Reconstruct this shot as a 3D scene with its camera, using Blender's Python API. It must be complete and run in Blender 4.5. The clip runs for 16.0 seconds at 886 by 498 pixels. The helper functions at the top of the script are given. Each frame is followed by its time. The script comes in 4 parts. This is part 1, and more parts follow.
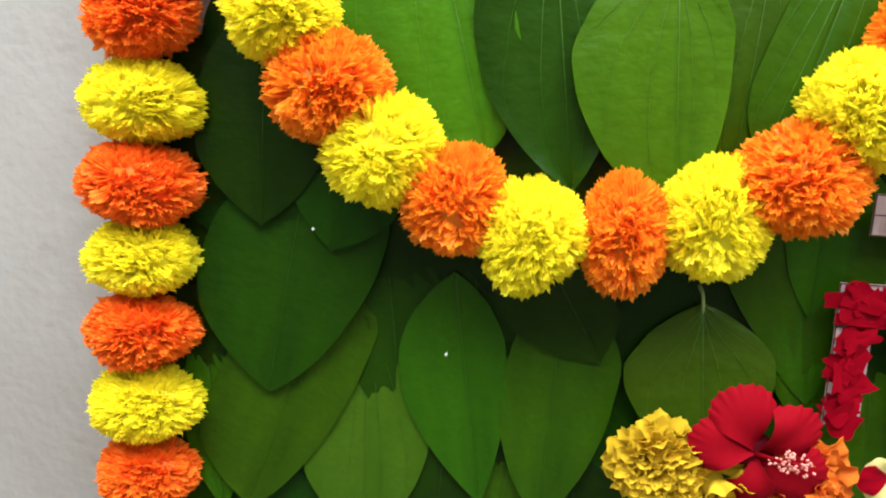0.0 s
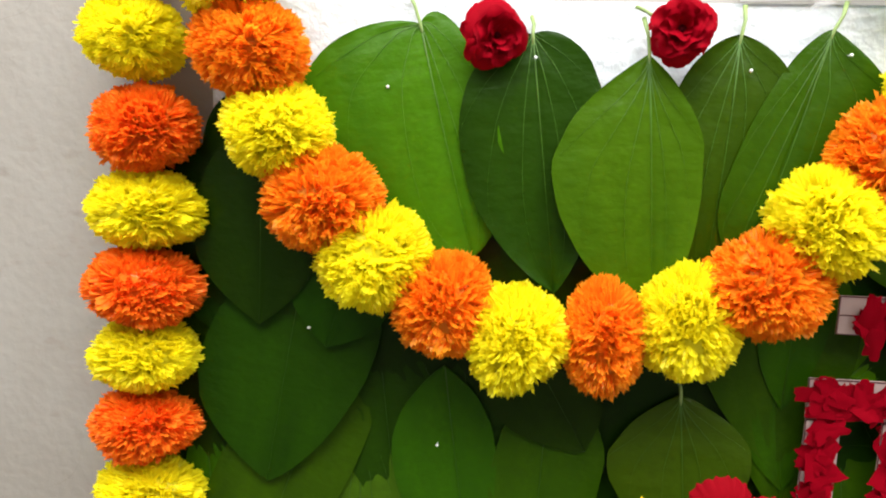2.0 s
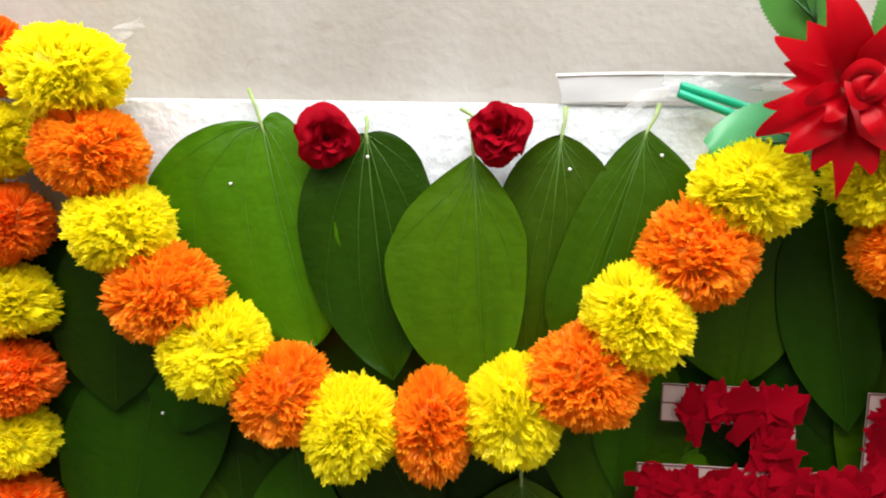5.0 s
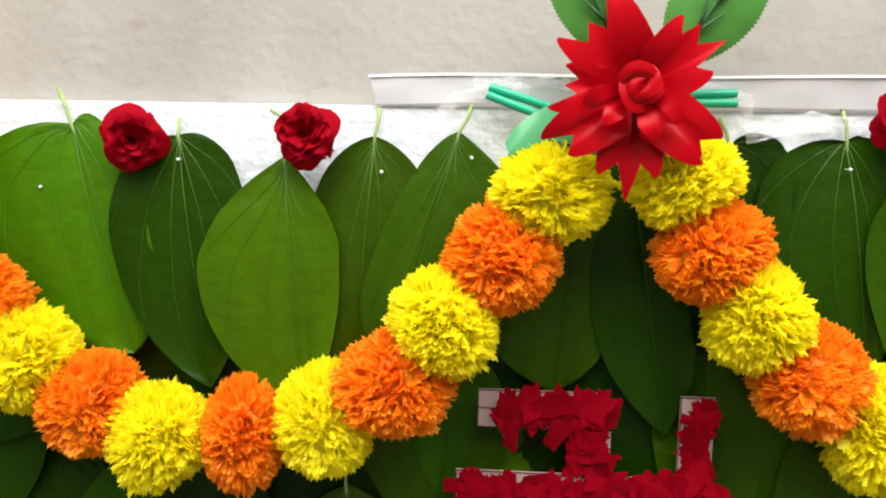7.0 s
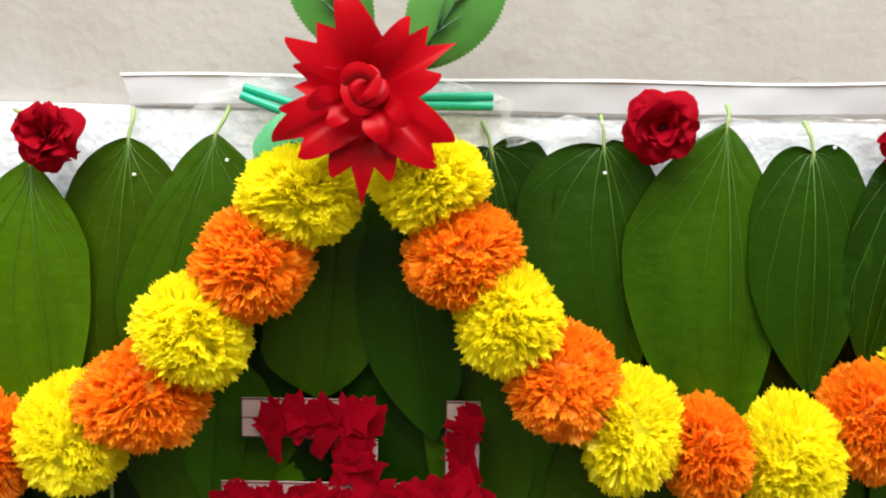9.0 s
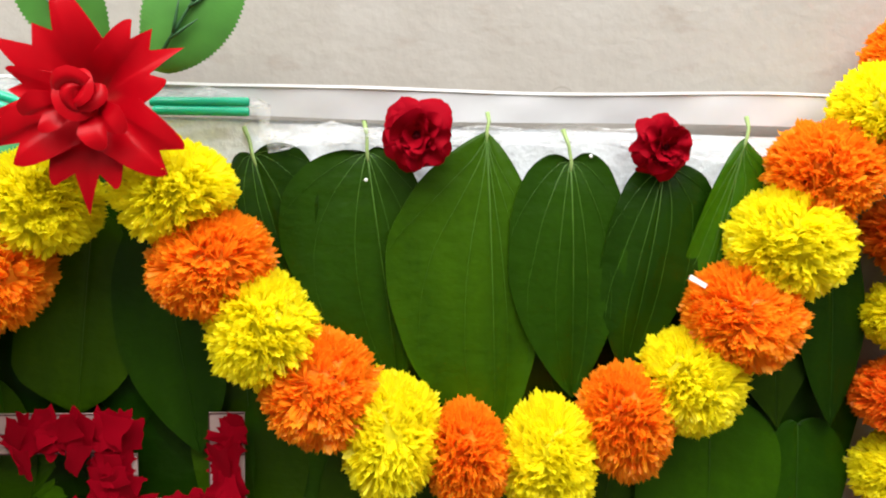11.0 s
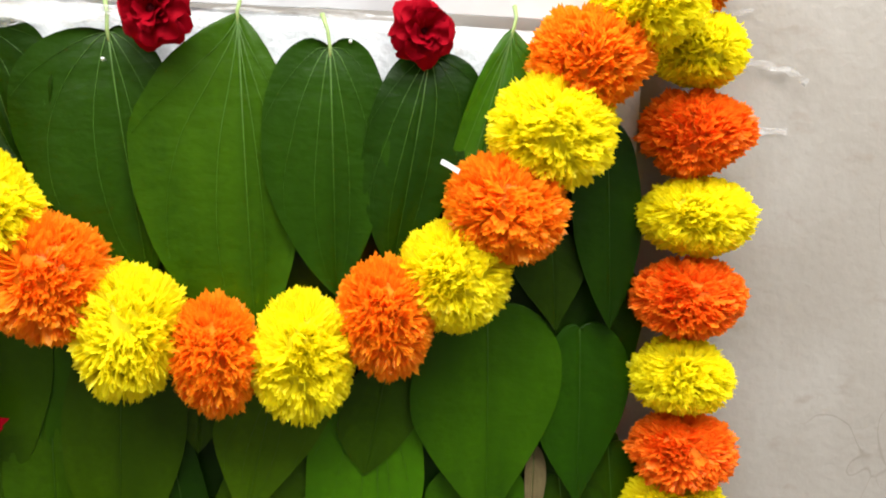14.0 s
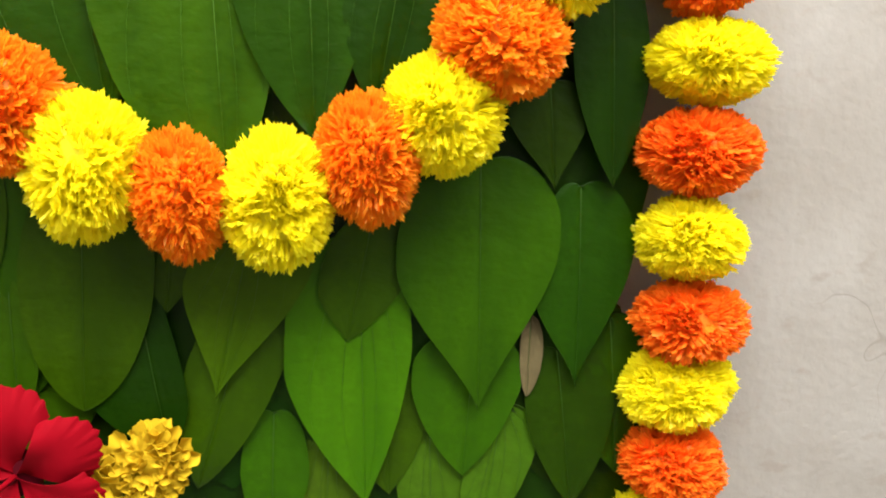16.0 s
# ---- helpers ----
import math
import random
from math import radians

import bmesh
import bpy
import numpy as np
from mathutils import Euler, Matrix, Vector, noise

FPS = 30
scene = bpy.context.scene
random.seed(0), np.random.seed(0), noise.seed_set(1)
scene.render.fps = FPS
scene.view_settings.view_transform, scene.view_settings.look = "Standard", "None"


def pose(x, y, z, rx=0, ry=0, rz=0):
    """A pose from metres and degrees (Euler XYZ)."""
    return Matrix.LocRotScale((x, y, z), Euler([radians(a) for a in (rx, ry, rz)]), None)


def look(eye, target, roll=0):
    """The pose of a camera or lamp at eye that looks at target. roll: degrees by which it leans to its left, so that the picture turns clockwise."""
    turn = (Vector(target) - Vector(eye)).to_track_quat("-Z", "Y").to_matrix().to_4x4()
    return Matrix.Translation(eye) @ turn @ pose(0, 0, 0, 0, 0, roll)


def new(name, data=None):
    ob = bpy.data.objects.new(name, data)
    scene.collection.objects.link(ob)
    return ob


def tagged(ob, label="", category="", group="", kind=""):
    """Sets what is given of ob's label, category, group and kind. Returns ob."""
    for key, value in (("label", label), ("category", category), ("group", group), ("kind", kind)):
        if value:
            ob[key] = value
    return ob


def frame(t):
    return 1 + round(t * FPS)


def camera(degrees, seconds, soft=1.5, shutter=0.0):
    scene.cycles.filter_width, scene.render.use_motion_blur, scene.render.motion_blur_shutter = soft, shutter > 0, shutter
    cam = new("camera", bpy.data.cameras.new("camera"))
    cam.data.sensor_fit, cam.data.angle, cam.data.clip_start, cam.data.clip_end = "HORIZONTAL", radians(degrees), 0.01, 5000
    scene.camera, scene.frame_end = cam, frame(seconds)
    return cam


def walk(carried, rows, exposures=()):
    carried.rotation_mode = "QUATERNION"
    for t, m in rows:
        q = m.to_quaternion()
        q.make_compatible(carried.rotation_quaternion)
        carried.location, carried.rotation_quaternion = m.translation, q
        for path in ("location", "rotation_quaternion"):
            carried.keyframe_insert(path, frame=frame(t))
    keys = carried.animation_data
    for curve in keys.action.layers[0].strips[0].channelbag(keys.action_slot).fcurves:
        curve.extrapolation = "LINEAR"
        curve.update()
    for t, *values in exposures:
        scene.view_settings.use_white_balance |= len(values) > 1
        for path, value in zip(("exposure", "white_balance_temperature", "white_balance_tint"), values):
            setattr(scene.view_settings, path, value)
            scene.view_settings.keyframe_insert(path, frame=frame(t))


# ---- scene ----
cam = camera(60.9, 16.0, 2.0)
PATH = [
    (0, (0.047, -0.511, 1.499), (-0.147, 1.44, 1.102), 2.2),
    (0.5, (0.047, -0.523, 1.518), (-0.147, 1.432, 1.145), 1.9),
    (1, (0.047, -0.53, 1.533), (-0.148, 1.427, 1.167), 1.7),
    (1.5, (0.049, -0.531, 1.546), (-0.143, 1.428, 1.194), 1.6),
    (2, (0.051, -0.527, 1.556), (-0.133, 1.435, 1.217), 1.6),
    (2.5, (0.067, -0.525, 1.567), (-0.104, 1.441, 1.24), 1.4),
    (3, (0.073, -0.529, 1.584), (-0.095, 1.441, 1.28), 1.1),
    (3.2, (0.071, -0.531, 1.588), (-0.109, 1.44, 1.298), 1.0),
    (5.3, (0.18, -0.528, 1.609), (-0.013, 1.444, 1.332), 1.2),
    (5.5, (0.19, -0.528, 1.61), (-0.006, 1.443, 1.334), 1.3),
    (6, (0.214, -0.525, 1.614), (0.023, 1.446, 1.328), 1.1),
    (6.5, (0.242, -0.521, 1.612), (0.076, 1.452, 1.327), 1.0),
    (7, (0.271, -0.51, 1.612), (0.138, 1.466, 1.331), 1.1),
    (7.5, (0.292, -0.507, 1.614), (0.191, 1.471, 1.335), 1.0),
    (8, (0.325, -0.507, 1.618), (0.264, 1.472, 1.338), 1.0),
    (8.5, (0.356, -0.5, 1.616), (0.348, 1.481, 1.34), 1.2),
    (9, (0.384, -0.496, 1.616), (0.415, 1.484, 1.338), 1.4),
    (9.2, (0.396, -0.495, 1.618), (0.448, 1.485, 1.34), 1.4),
    (11.3, (0.509, -0.5, 1.624), (0.751, 1.466, 1.349), 2.0),
    (11.5, (0.524, -0.503, 1.624), (0.779, 1.462, 1.356), 2.1),
    (12, (0.559, -0.508, 1.624), (0.863, 1.451, 1.363), 2.3),
    (12.5, (0.585, -0.503, 1.618), (0.931, 1.449, 1.357), 2.3),
    (13, (0.6, -0.503, 1.6), (0.959, 1.447, 1.336), 2.3),
    (13.5, (0.605, -0.504, 1.578), (0.966, 1.445, 1.306), 2.3),
    (14, (0.612, -0.504, 1.56), (0.971, 1.443, 1.277), 2.4),
    (14.5, (0.617, -0.501, 1.54), (0.979, 1.442, 1.233), 2.6),
    (15, (0.622, -0.502, 1.519), (0.985, 1.437, 1.189), 2.6),
    (15.5, (0.627, -0.494, 1.498), (0.984, 1.442, 1.143), 2.6),
    (16, (0.63, -0.479, 1.48), (0.977, 1.456, 1.114), 2.5),
]
walk(cam, [(t, look(eye, target, roll)) for t, eye, target, roll in PATH],
     [(0.0, 0.4, 5850, 8.0), (1.5, 0.22, 6350, 9.0), (5.5, -0.02, 6500, 10.0), (12.5, 0.0, 6500, 10.0), (14.0, 0.2, 6500, 10.0), (16.0, 0.52, 6450, 10.0)])

# ---- world, light, exposure ----
world = bpy.data.worlds.new("daylight")
scene.world = world
world.use_nodes = True
sky = world.node_tree.nodes.new("ShaderNodeTexSky")
sky.sky_type, sky.sun_disc = "NISHITA", False
sky.sun_elevation, sky.sun_rotation = radians(50), radians(180)
world.node_tree.links.new(sky.outputs[0], world.node_tree.nodes["Background"].inputs[0])
world.node_tree.nodes["Background"].inputs[1].default_value = 0.1

sun_data = bpy.data.lights.new("sun", "SUN")
sun_data.energy, sun_data.angle, sun_data.color = 0.8, radians(12), (1.0, 0.96, 0.9)
sun_ob = new("sun", sun_data)
sun_ob.matrix_world = look((0.3, -4.0, 9.0), (0.3, 0.0, 1.5))

# no lamp or skylight is seen; soft area light added from above
lamp_data = bpy.data.lights.new("added_overhead_light", "AREA")
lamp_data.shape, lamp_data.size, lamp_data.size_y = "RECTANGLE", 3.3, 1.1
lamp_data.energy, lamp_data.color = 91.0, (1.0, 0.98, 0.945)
lamp_ob = new("added_overhead_light", lamp_data)
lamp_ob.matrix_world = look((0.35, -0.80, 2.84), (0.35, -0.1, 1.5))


# ---- materials ----
def material(name):
    m = bpy.data.materials.new(name)
    m.use_nodes = True
    return m, m.node_tree.nodes, m.node_tree.links, m.node_tree.nodes["Principled BSDF"]


def mixed(nodes, links, factor, a, b, mode="MIX"):
    n = nodes.new("ShaderNodeMix")
    n.data_type, n.blend_type = "RGBA", mode
    for socket, value in ((n.inputs[0], factor), (n.inputs[6], a), (n.inputs[7], b)):
        if isinstance(value, (int, float)):
            socket.default_value = value
        elif isinstance(value, tuple):
            socket.default_value = (*value, 1)
        else:
            links.new(value, socket)
    return n.outputs[2]


def noisy(nodes, links, scale, detail=4.0, low=0.35, high=0.65, stretch=None, kind="OBJECT"):
    """A noise in 0..1, at its own scale in the object's metres."""
    tc = nodes.new("ShaderNodeTexCoord")
    vec = tc.outputs["Object"] if kind == "OBJECT" else tc.outputs["Generated"]
    if stretch:
        mp = nodes.new("ShaderNodeMapping")
        mp.inputs["Scale"].default_value = stretch
        links.new(vec, mp.inputs[0])
        vec = mp.outputs[0]
    n = nodes.new("ShaderNodeTexNoise")
    n.inputs["Scale"].default_value, n.inputs["Detail"].default_value = scale, detail
    links.new(vec, n.inputs["Vector"])
    r = nodes.new("ShaderNodeMapRange")
    r.inputs[1].default_value, r.inputs[2].default_value = low, high
    links.new(n.outputs[0], r.inputs[0])
    return r.outputs[0]


def bumped(nodes, links, bsdf, height, strength, distance):
    b = nodes.new("ShaderNodeBump")
    b.inputs["Strength"].default_value, b.inputs["Distance"].default_value = strength, distance
    links.new(height, b.inputs["Height"])
    links.new(b.outputs[0], bsdf.inputs["Normal"])


def see_through(m, nodes, links, bsdf, colour, share):
    """Thin petals and leaves let part of the light through."""
    t = nodes.new("ShaderNodeBsdfTranslucent")
    if isinstance(colour, tuple):
        t.inputs[0].default_value = (*colour, 1)
    else:
        links.new(colour, t.inputs[0])
    mx = nodes.new("ShaderNodeMixShader")
    mx.inputs[0].default_value = share
    links.new(bsdf.outputs[0], mx.inputs[1])
    links.new(t.outputs[0], mx.inputs[2])
    links.new(mx.outputs[0], nodes["Material Output"].inputs[0])


def plain(name, colour, rough=0.6, metal=0.0, vary=0.12, scale=60.0, bump=0.0):
    m, nodes, links, b = material(name)
    k = noisy(nodes, links, scale)
    low = tuple(c * (1 - vary) for c in colour)
    links.new(mixed(nodes, links, k, low, colour), b.inputs["Base Color"])
    b.inputs["Roughness"].default_value, b.inputs["Metallic"].default_value = rough, metal
    if bump:
        bumped(nodes, links, b, k, bump, 0.002)
    return m


def petal_material(name, colour, deep, rough=0.4, share=0.3, vary=0.5, gloss=0.12):
    """Coloured petals: each island has its own strength of dye."""
    m, nodes, links, b = material(name)
    geo = nodes.new("ShaderNodeNewGeometry")
    k = nodes.new("ShaderNodeMath")
    k.operation = "MULTIPLY"
    k.inputs[1].default_value = vary
    links.new(geo.outputs["Random Per Island"], k.inputs[0])
    c = mixed(nodes, links, k.outputs[0], colour, deep)
    c = mixed(nodes, links, noisy(nodes, links, 180.0, 3), c, deep)
    fine = mixed(nodes, links, 0.75, c, colour)
    links.new(fine, b.inputs["Base Color"])
    b.inputs["Roughness"].default_value = rough
    b.inputs["Specular IOR Level"].default_value = gloss
    see_through(m, nodes, links, b, fine, share)
    return m


def leaf_material(name, colour, dark, rough=0.33):
    m, nodes, links, b = material(name)
    info = nodes.new("ShaderNodeObjectInfo")
    c = mixed(nodes, links, noisy(nodes, links, 13.0, 3, 0.34, 0.64, (2.3, 1.0, 0.6)), dark, colour)
    c = mixed(nodes, links, noisy(nodes, links, 220.0, 4, 0.3, 0.75), c, tuple(x * 0.75 for x in colour))
    hsv = nodes.new("ShaderNodeHueSaturation")
    hue = nodes.new("ShaderNodeMapRange")
    hue.inputs[3].default_value, hue.inputs[4].default_value = 0.485, 0.515
    links.new(info.outputs["Random"], hue.inputs[0])
    val = nodes.new("ShaderNodeMapRange")
    val.inputs[3].default_value, val.inputs[4].default_value = 0.8, 1.18
    links.new(info.outputs["Random"], val.inputs[0])
    links.new(hue.outputs[0], hsv.inputs["Hue"])
    links.new(val.outputs[0], hsv.inputs["Value"])
    links.new(c, hsv.inputs["Color"])
    links.new(hsv.outputs[0], b.inputs["Base Color"])
    b.inputs["Roughness"].default_value = rough
    b.inputs["Specular IOR Level"].default_value = 0.11
    # skin slightly puffed between the small veins
    soft = noisy(nodes, links, 55.0, 3, 0.25, 0.75, (1.0, 1.0, 1.5))
    bumped(nodes, links, b, soft, 0.22, 0.003)
    see_through(m, nodes, links, b, hsv.outputs[0], 0.06)
    return m


def wall_material():
    m, nodes, links, b = material("limewashed_plaster")
    c = mixed(nodes, links, noisy(nodes, links, 2.6, 5, 0.35, 0.7), (0.3562, 0.3339, 0.3004), (0.2799, 0.2539, 0.2204))
    c = mixed(nodes, links, noisy(nodes, links, 13.0, 6, 0.45, 0.75, (1, 1, 0.6)), c, (0.3757, 0.3571, 0.3283))
    stain = noisy(nodes, links, 31.0, 8, 0.62, 0.72, (1.0, 1.0, 2.2))
    half = nodes.new("ShaderNodeMath")
    half.operation = "MULTIPLY"
    half.inputs[1].default_value = 0.45
    links.new(stain, half.inputs[0])
    c = mixed(nodes, links, half.outputs[0], c, (0.2641, 0.2241, 0.1841))
    # hairline cracks
    tc = nodes.new("ShaderNodeTexCoord")
    warp = nodes.new("ShaderNodeTexNoise")
    warp.inputs["Scale"].default_value = 9.0
    links.new(tc.outputs["Object"], warp.inputs["Vector"])
    add = nodes.new("ShaderNodeVectorMath")
    add.operation = "MULTIPLY_ADD"
    add.inputs[1].default_value = (0.3, 0.3, 0.3)
    links.new(warp.outputs["Color"], add.inputs[0])
    links.new(tc.outputs["Object"], add.inputs[2])
    v = nodes.new("ShaderNodeTexVoronoi")
    v.feature = "DISTANCE_TO_EDGE"
    v.inputs["Scale"].default_value = 5.0
    links.new(add.outputs[0], v.inputs["Vector"])
    cr = nodes.new("ShaderNodeMapRange")
    cr.inputs[1].default_value, cr.inputs[2].default_value = 0.0, 0.006
    cr.inputs[3].default_value, cr.inputs[4].default_value = 0.7, 0.0
    links.new(v.outputs["Distance"], cr.inputs[0])
    gate = nodes.new("ShaderNodeMath")
    gate.operation = "MULTIPLY"
    links.new(cr.outputs[0], gate.inputs[0])
    links.new(noisy(nodes, links, 4.0, 3, 0.5, 0.62), gate.inputs[1])
    c = mixed(nodes, links, gate.outputs[0], c, (0.2158, 0.1916, 0.1600))
    links.new(c, b.inputs["Base Color"])
    b.inputs["Roughness"].default_value = 0.7
    bumped(nodes, links, b, noisy(nodes, links, 120.0, 6, 0.2, 0.8), 0.25, 0.002)
    return m


def film_material(name, cloud, tint=(0.95, 0.96, 0.97)):
    """Clear film: mostly transparent, milky in its creases."""
    m, nodes, links, b = material(name)
    b.inputs["Base Color"].default_value = (*tint, 1)
    b.inputs["Roughness"].default_value = 0.2
    t = nodes.new("ShaderNodeBsdfTransparent")
    mx = nodes.new("ShaderNodeMixShader")
    k = noisy(nodes, links, 70.0, 3, 0.35, 0.8, (1, 1, 3))
    s = nodes.new("ShaderNodeMath")
    s.operation = "MULTIPLY"
    s.inputs[1].default_value = cloud
    links.new(k, s.inputs[0])
    links.new(s.outputs[0], mx.inputs[0])
    links.new(t.outputs[0], mx.inputs[1])
    links.new(b.outputs[0], mx.inputs[2])
    links.new(mx.outputs[0], nodes["Material Output"].inputs[0])
    return m


WALL = wall_material()
# unseen floor, pale so that it throws light back up at the board
FLOOR_TILE = plain("floor_tile", (0.62, 0.6, 0.56), 0.4, scale=8)
CEILING_PAINT = plain("ceiling_paint", (0.78, 0.77, 0.75), 0.8, scale=5)
FOAM = plain("white_foam", (0.74, 0.78, 0.81), 0.5, vary=0.12, scale=130, bump=0.3)
CARD = plain("white_card", (0.6, 0.61, 0.63), 0.5, vary=0.08, scale=25)
# card brightened to hold the light that catches its upper edge
CARD_LIT_EDGE = plain("card_lit_edge", (0.9, 0.9, 0.91), 0.5, vary=0.04)
THREAD = plain("cotton_thread", (0.7, 0.6, 0.3), 0.8)
YELLOW = petal_material("yellow_plastic_petal", (1.0, 0.95, 0.025), (1.0, 0.83, 0.008), 0.4, 0.6, 0.4, 0.3)
ORANGE = petal_material("orange_plastic_petal", (1.0, 0.42, 0.02), (1.0, 0.28, 0.008), 0.4, 0.58, 0.7, 0.3)
# redder, deeper orange for the two hanging side garlands
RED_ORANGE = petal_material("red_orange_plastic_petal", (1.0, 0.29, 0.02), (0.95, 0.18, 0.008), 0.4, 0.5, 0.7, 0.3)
FRESH = leaf_material("fresh_betel_leaf", (0.056, 0.142, 0.0015), (0.03, 0.09, 0.001))
DEEP = leaf_material("green_betel_leaf", (0.033, 0.088, 0.001), (0.015, 0.047, 0.0008))
# SHADY and DARK hold leaf tone plus painted-in shade under garlands, emblem and neighbours
SHADY = leaf_material("deep_shaded_betel_leaf", (0.0165, 0.05, 0.0008), (0.008, 0.027, 0.0006))
DARK = leaf_material("dark_shaded_betel_leaf", (0.0105, 0.034, 0.0008), (0.005, 0.019, 0.0005))
OLIVE = leaf_material("olive_betel_leaf", (0.052, 0.112, 0.004), (0.032, 0.08, 0.002))
DRY = leaf_material("dried_betel_leaf", (0.15, 0.12, 0.055), (0.07, 0.06, 0.025), 0.7)
VEIN = plain("leaf_vein", (0.06, 0.16, 0.006), 0.45, vary=0.3)
VEIN_DARK = plain("dark_leaf_vein", (0.03, 0.095, 0.003), 0.45, vary=0.3)
STALK = plain("leaf_stalk", (0.3, 0.42, 0.14), 0.5, vary=0.25)
PIN = plain("pin_head", (0.8, 0.82, 0.8), 0.25, vary=0.02)
ROSE = petal_material("red_rose_petal", (0.34, 0.0015, 0.010), (0.13, 0.001, 0.006), 0.6, 0.2, 0.8, 0.03)
ROSE_HEART = petal_material("dark_rose_heart", (0.1, 0.002, 0.008), (0.04, 0.001, 0.004), 0.6, 0.05)
SILK_RED = petal_material("red_satin_petal", (0.43, 0.0008, 0.006), (0.27, 0.0006, 0.004), 0.34, 0.08, 0.5, 0.12)
SILK_GREEN = plain("green_satin_leaf", (0.07, 0.25, 0.035), 0.42, vary=0.25, scale=40)
SILK_MINT = plain("mint_satin_leaf", (0.09, 0.37, 0.16), 0.25, vary=0.2, scale=40)
SILK_VEIN = plain("printed_leaf_vein", (0.02, 0.09, 0.025), 0.5)
STRAW = plain("green_plastic_tube", (0.01, 0.42, 0.24), 0.28, vary=0.1)
HIBISCUS = petal_material("red_hibiscus_petal", (0.30, 0.003, 0.010), (0.18, 0.002, 0.006), 0.65, 0.2, 0.4, 0.03)
STAMEN = plain("pink_stamen", (0.75, 0.28, 0.22), 0.5)
MARIGOLD = petal_material("fresh_marigold_petal", (0.80, 0.57, 0.025), (0.50, 0.27, 0.006), 0.7, 0.3, 1.0, 0.05)
MARIGOLD_ORANGE = petal_material("fresh_orange_marigold_petal", (0.85, 0.22, 0.02), (0.6, 0.1, 0.01), 0.55, 0.25, 0.7)
CREAM = petal_material("cream_petal", (0.8, 0.72, 0.3), (0.75, 0.6, 0.12), 0.55, 0.25)
SCRAP = petal_material("torn_red_petal", (0.29, 0.0009, 0.009), (0.08, 0.0005, 0.004), 0.55, 0.1, 1.0, 0.03)
PAPER = plain("printed_paper", (0.4, 0.29, 0.27), 0.6, vary=0.12, scale=70)
INK = plain("printing_ink", (0.09, 0.03, 0.035), 0.6)
FILM = film_material("clear_tape", 0.55)
HOLE = plain("nail_hole_black", (0.02, 0.016, 0.014), 0.7)


# ---- helpers ----
def mesh_of(name, verts, faces, mat, smooth=False):
    me = bpy.data.meshes.new(name)
    me.from_pydata([tuple(v) for v in verts], [], faces)
    if mat:
        me.materials.append(mat)
    if smooth:
        me.polygons.foreach_set("use_smooth", [True] * len(me.polygons))
    me.update()
    return me


def part(name, me, parent, label="", m=None):
    ob = new(name, me)
    ob.parent = parent
    if m is not None:
        ob.matrix_basis = m
    if label:
        tagged(ob, label)
    return ob


def thing(name, m, label, category, group="", kind=""):
    ob = new(name)
    ob.empty_display_size = 0.02
    ob.matrix_basis = m
    return tagged(ob, label, category, group, kind)


def block(name, x0, x1, y0, y1, z0, z1, mat, bevel=0.0):
    bm = bmesh.new()
    bmesh.ops.create_cube(bm, size=1)
    for v in bm.verts:
        v.co = (x0 + (v.co.x + 0.5) * (x1 - x0), y0 + (v.co.y + 0.5) * (y1 - y0), z0 + (v.co.z + 0.5) * (z1 - z0))
    if bevel:
        bmesh.ops.bevel(bm, geom=bm.edges[:], offset=bevel, segments=2, affect="EDGES")
    me = bpy.data.meshes.new(name)
    bm.to_mesh(me)
    bm.free()
    me.materials.append(mat)
    return me


def tube(points, radii, sides=8, cap=True):
    """Verts and faces of a tube along points."""
    verts, faces = [], []
    pts = [Vector(p) for p in points]
    for i, p in enumerate(pts):
        d = (pts[min(i + 1, len(pts) - 1)] - pts[max(i - 1, 0)]).normalized()
        a = d.orthogonal().normalized()
        b = d.cross(a)
        r = radii[i] if isinstance(radii, (list, tuple)) else radii
        for k in range(sides):
            w = 2 * math.pi * k / sides
            verts.append(p + r * (math.cos(w) * a + math.sin(w) * b))
    for i in range(len(pts) - 1):
        for k in range(sides):
            k2 = (k + 1) % sides
            faces.append((i * sides + k, i * sides + k2, (i + 1) * sides + k2, (i + 1) * sides + k))
    if cap:
        faces.append(tuple(range(sides - 1, -1, -1)))
        faces.append(tuple((len(pts) - 1) * sides + k for k in range(sides)))
    return verts, faces


def sheet(grid, thick=0.0, way=(0, 1, 0)):
    """Verts and faces of a grid of points, given thickness to one side."""
    rows, cols = len(grid), len(grid[0])
    verts = [Vector(p) for row in grid for p in row]
    n = len(verts)
    faces = [(r * cols + c, r * cols + c + 1, (r + 1) * cols + c + 1, (r + 1) * cols + c) for r in range(rows - 1) for c in range(cols - 1)]
    if thick:
        back = [v + Vector(way) * thick for v in verts]
        verts += back
        faces += [tuple(n + i for i in reversed(f)) for f in faces]
        rim = [c for c in range(cols)] + [r * cols + cols - 1 for r in range(1, rows)] + \
              [(rows - 1) * cols + c for c in range(cols - 2, -1, -1)] + [r * cols for r in range(rows - 2, 0, -1)]
        m = len(verts)
        verts += [verts[a].copy() for a in rim] + [verts[n + a].copy() for a in rim]
        k = len(rim)
        for i in range(k):
            j = (i + 1) % k
            faces.append((m + i, m + k + i, m + k + j, m + j))
    return verts, faces


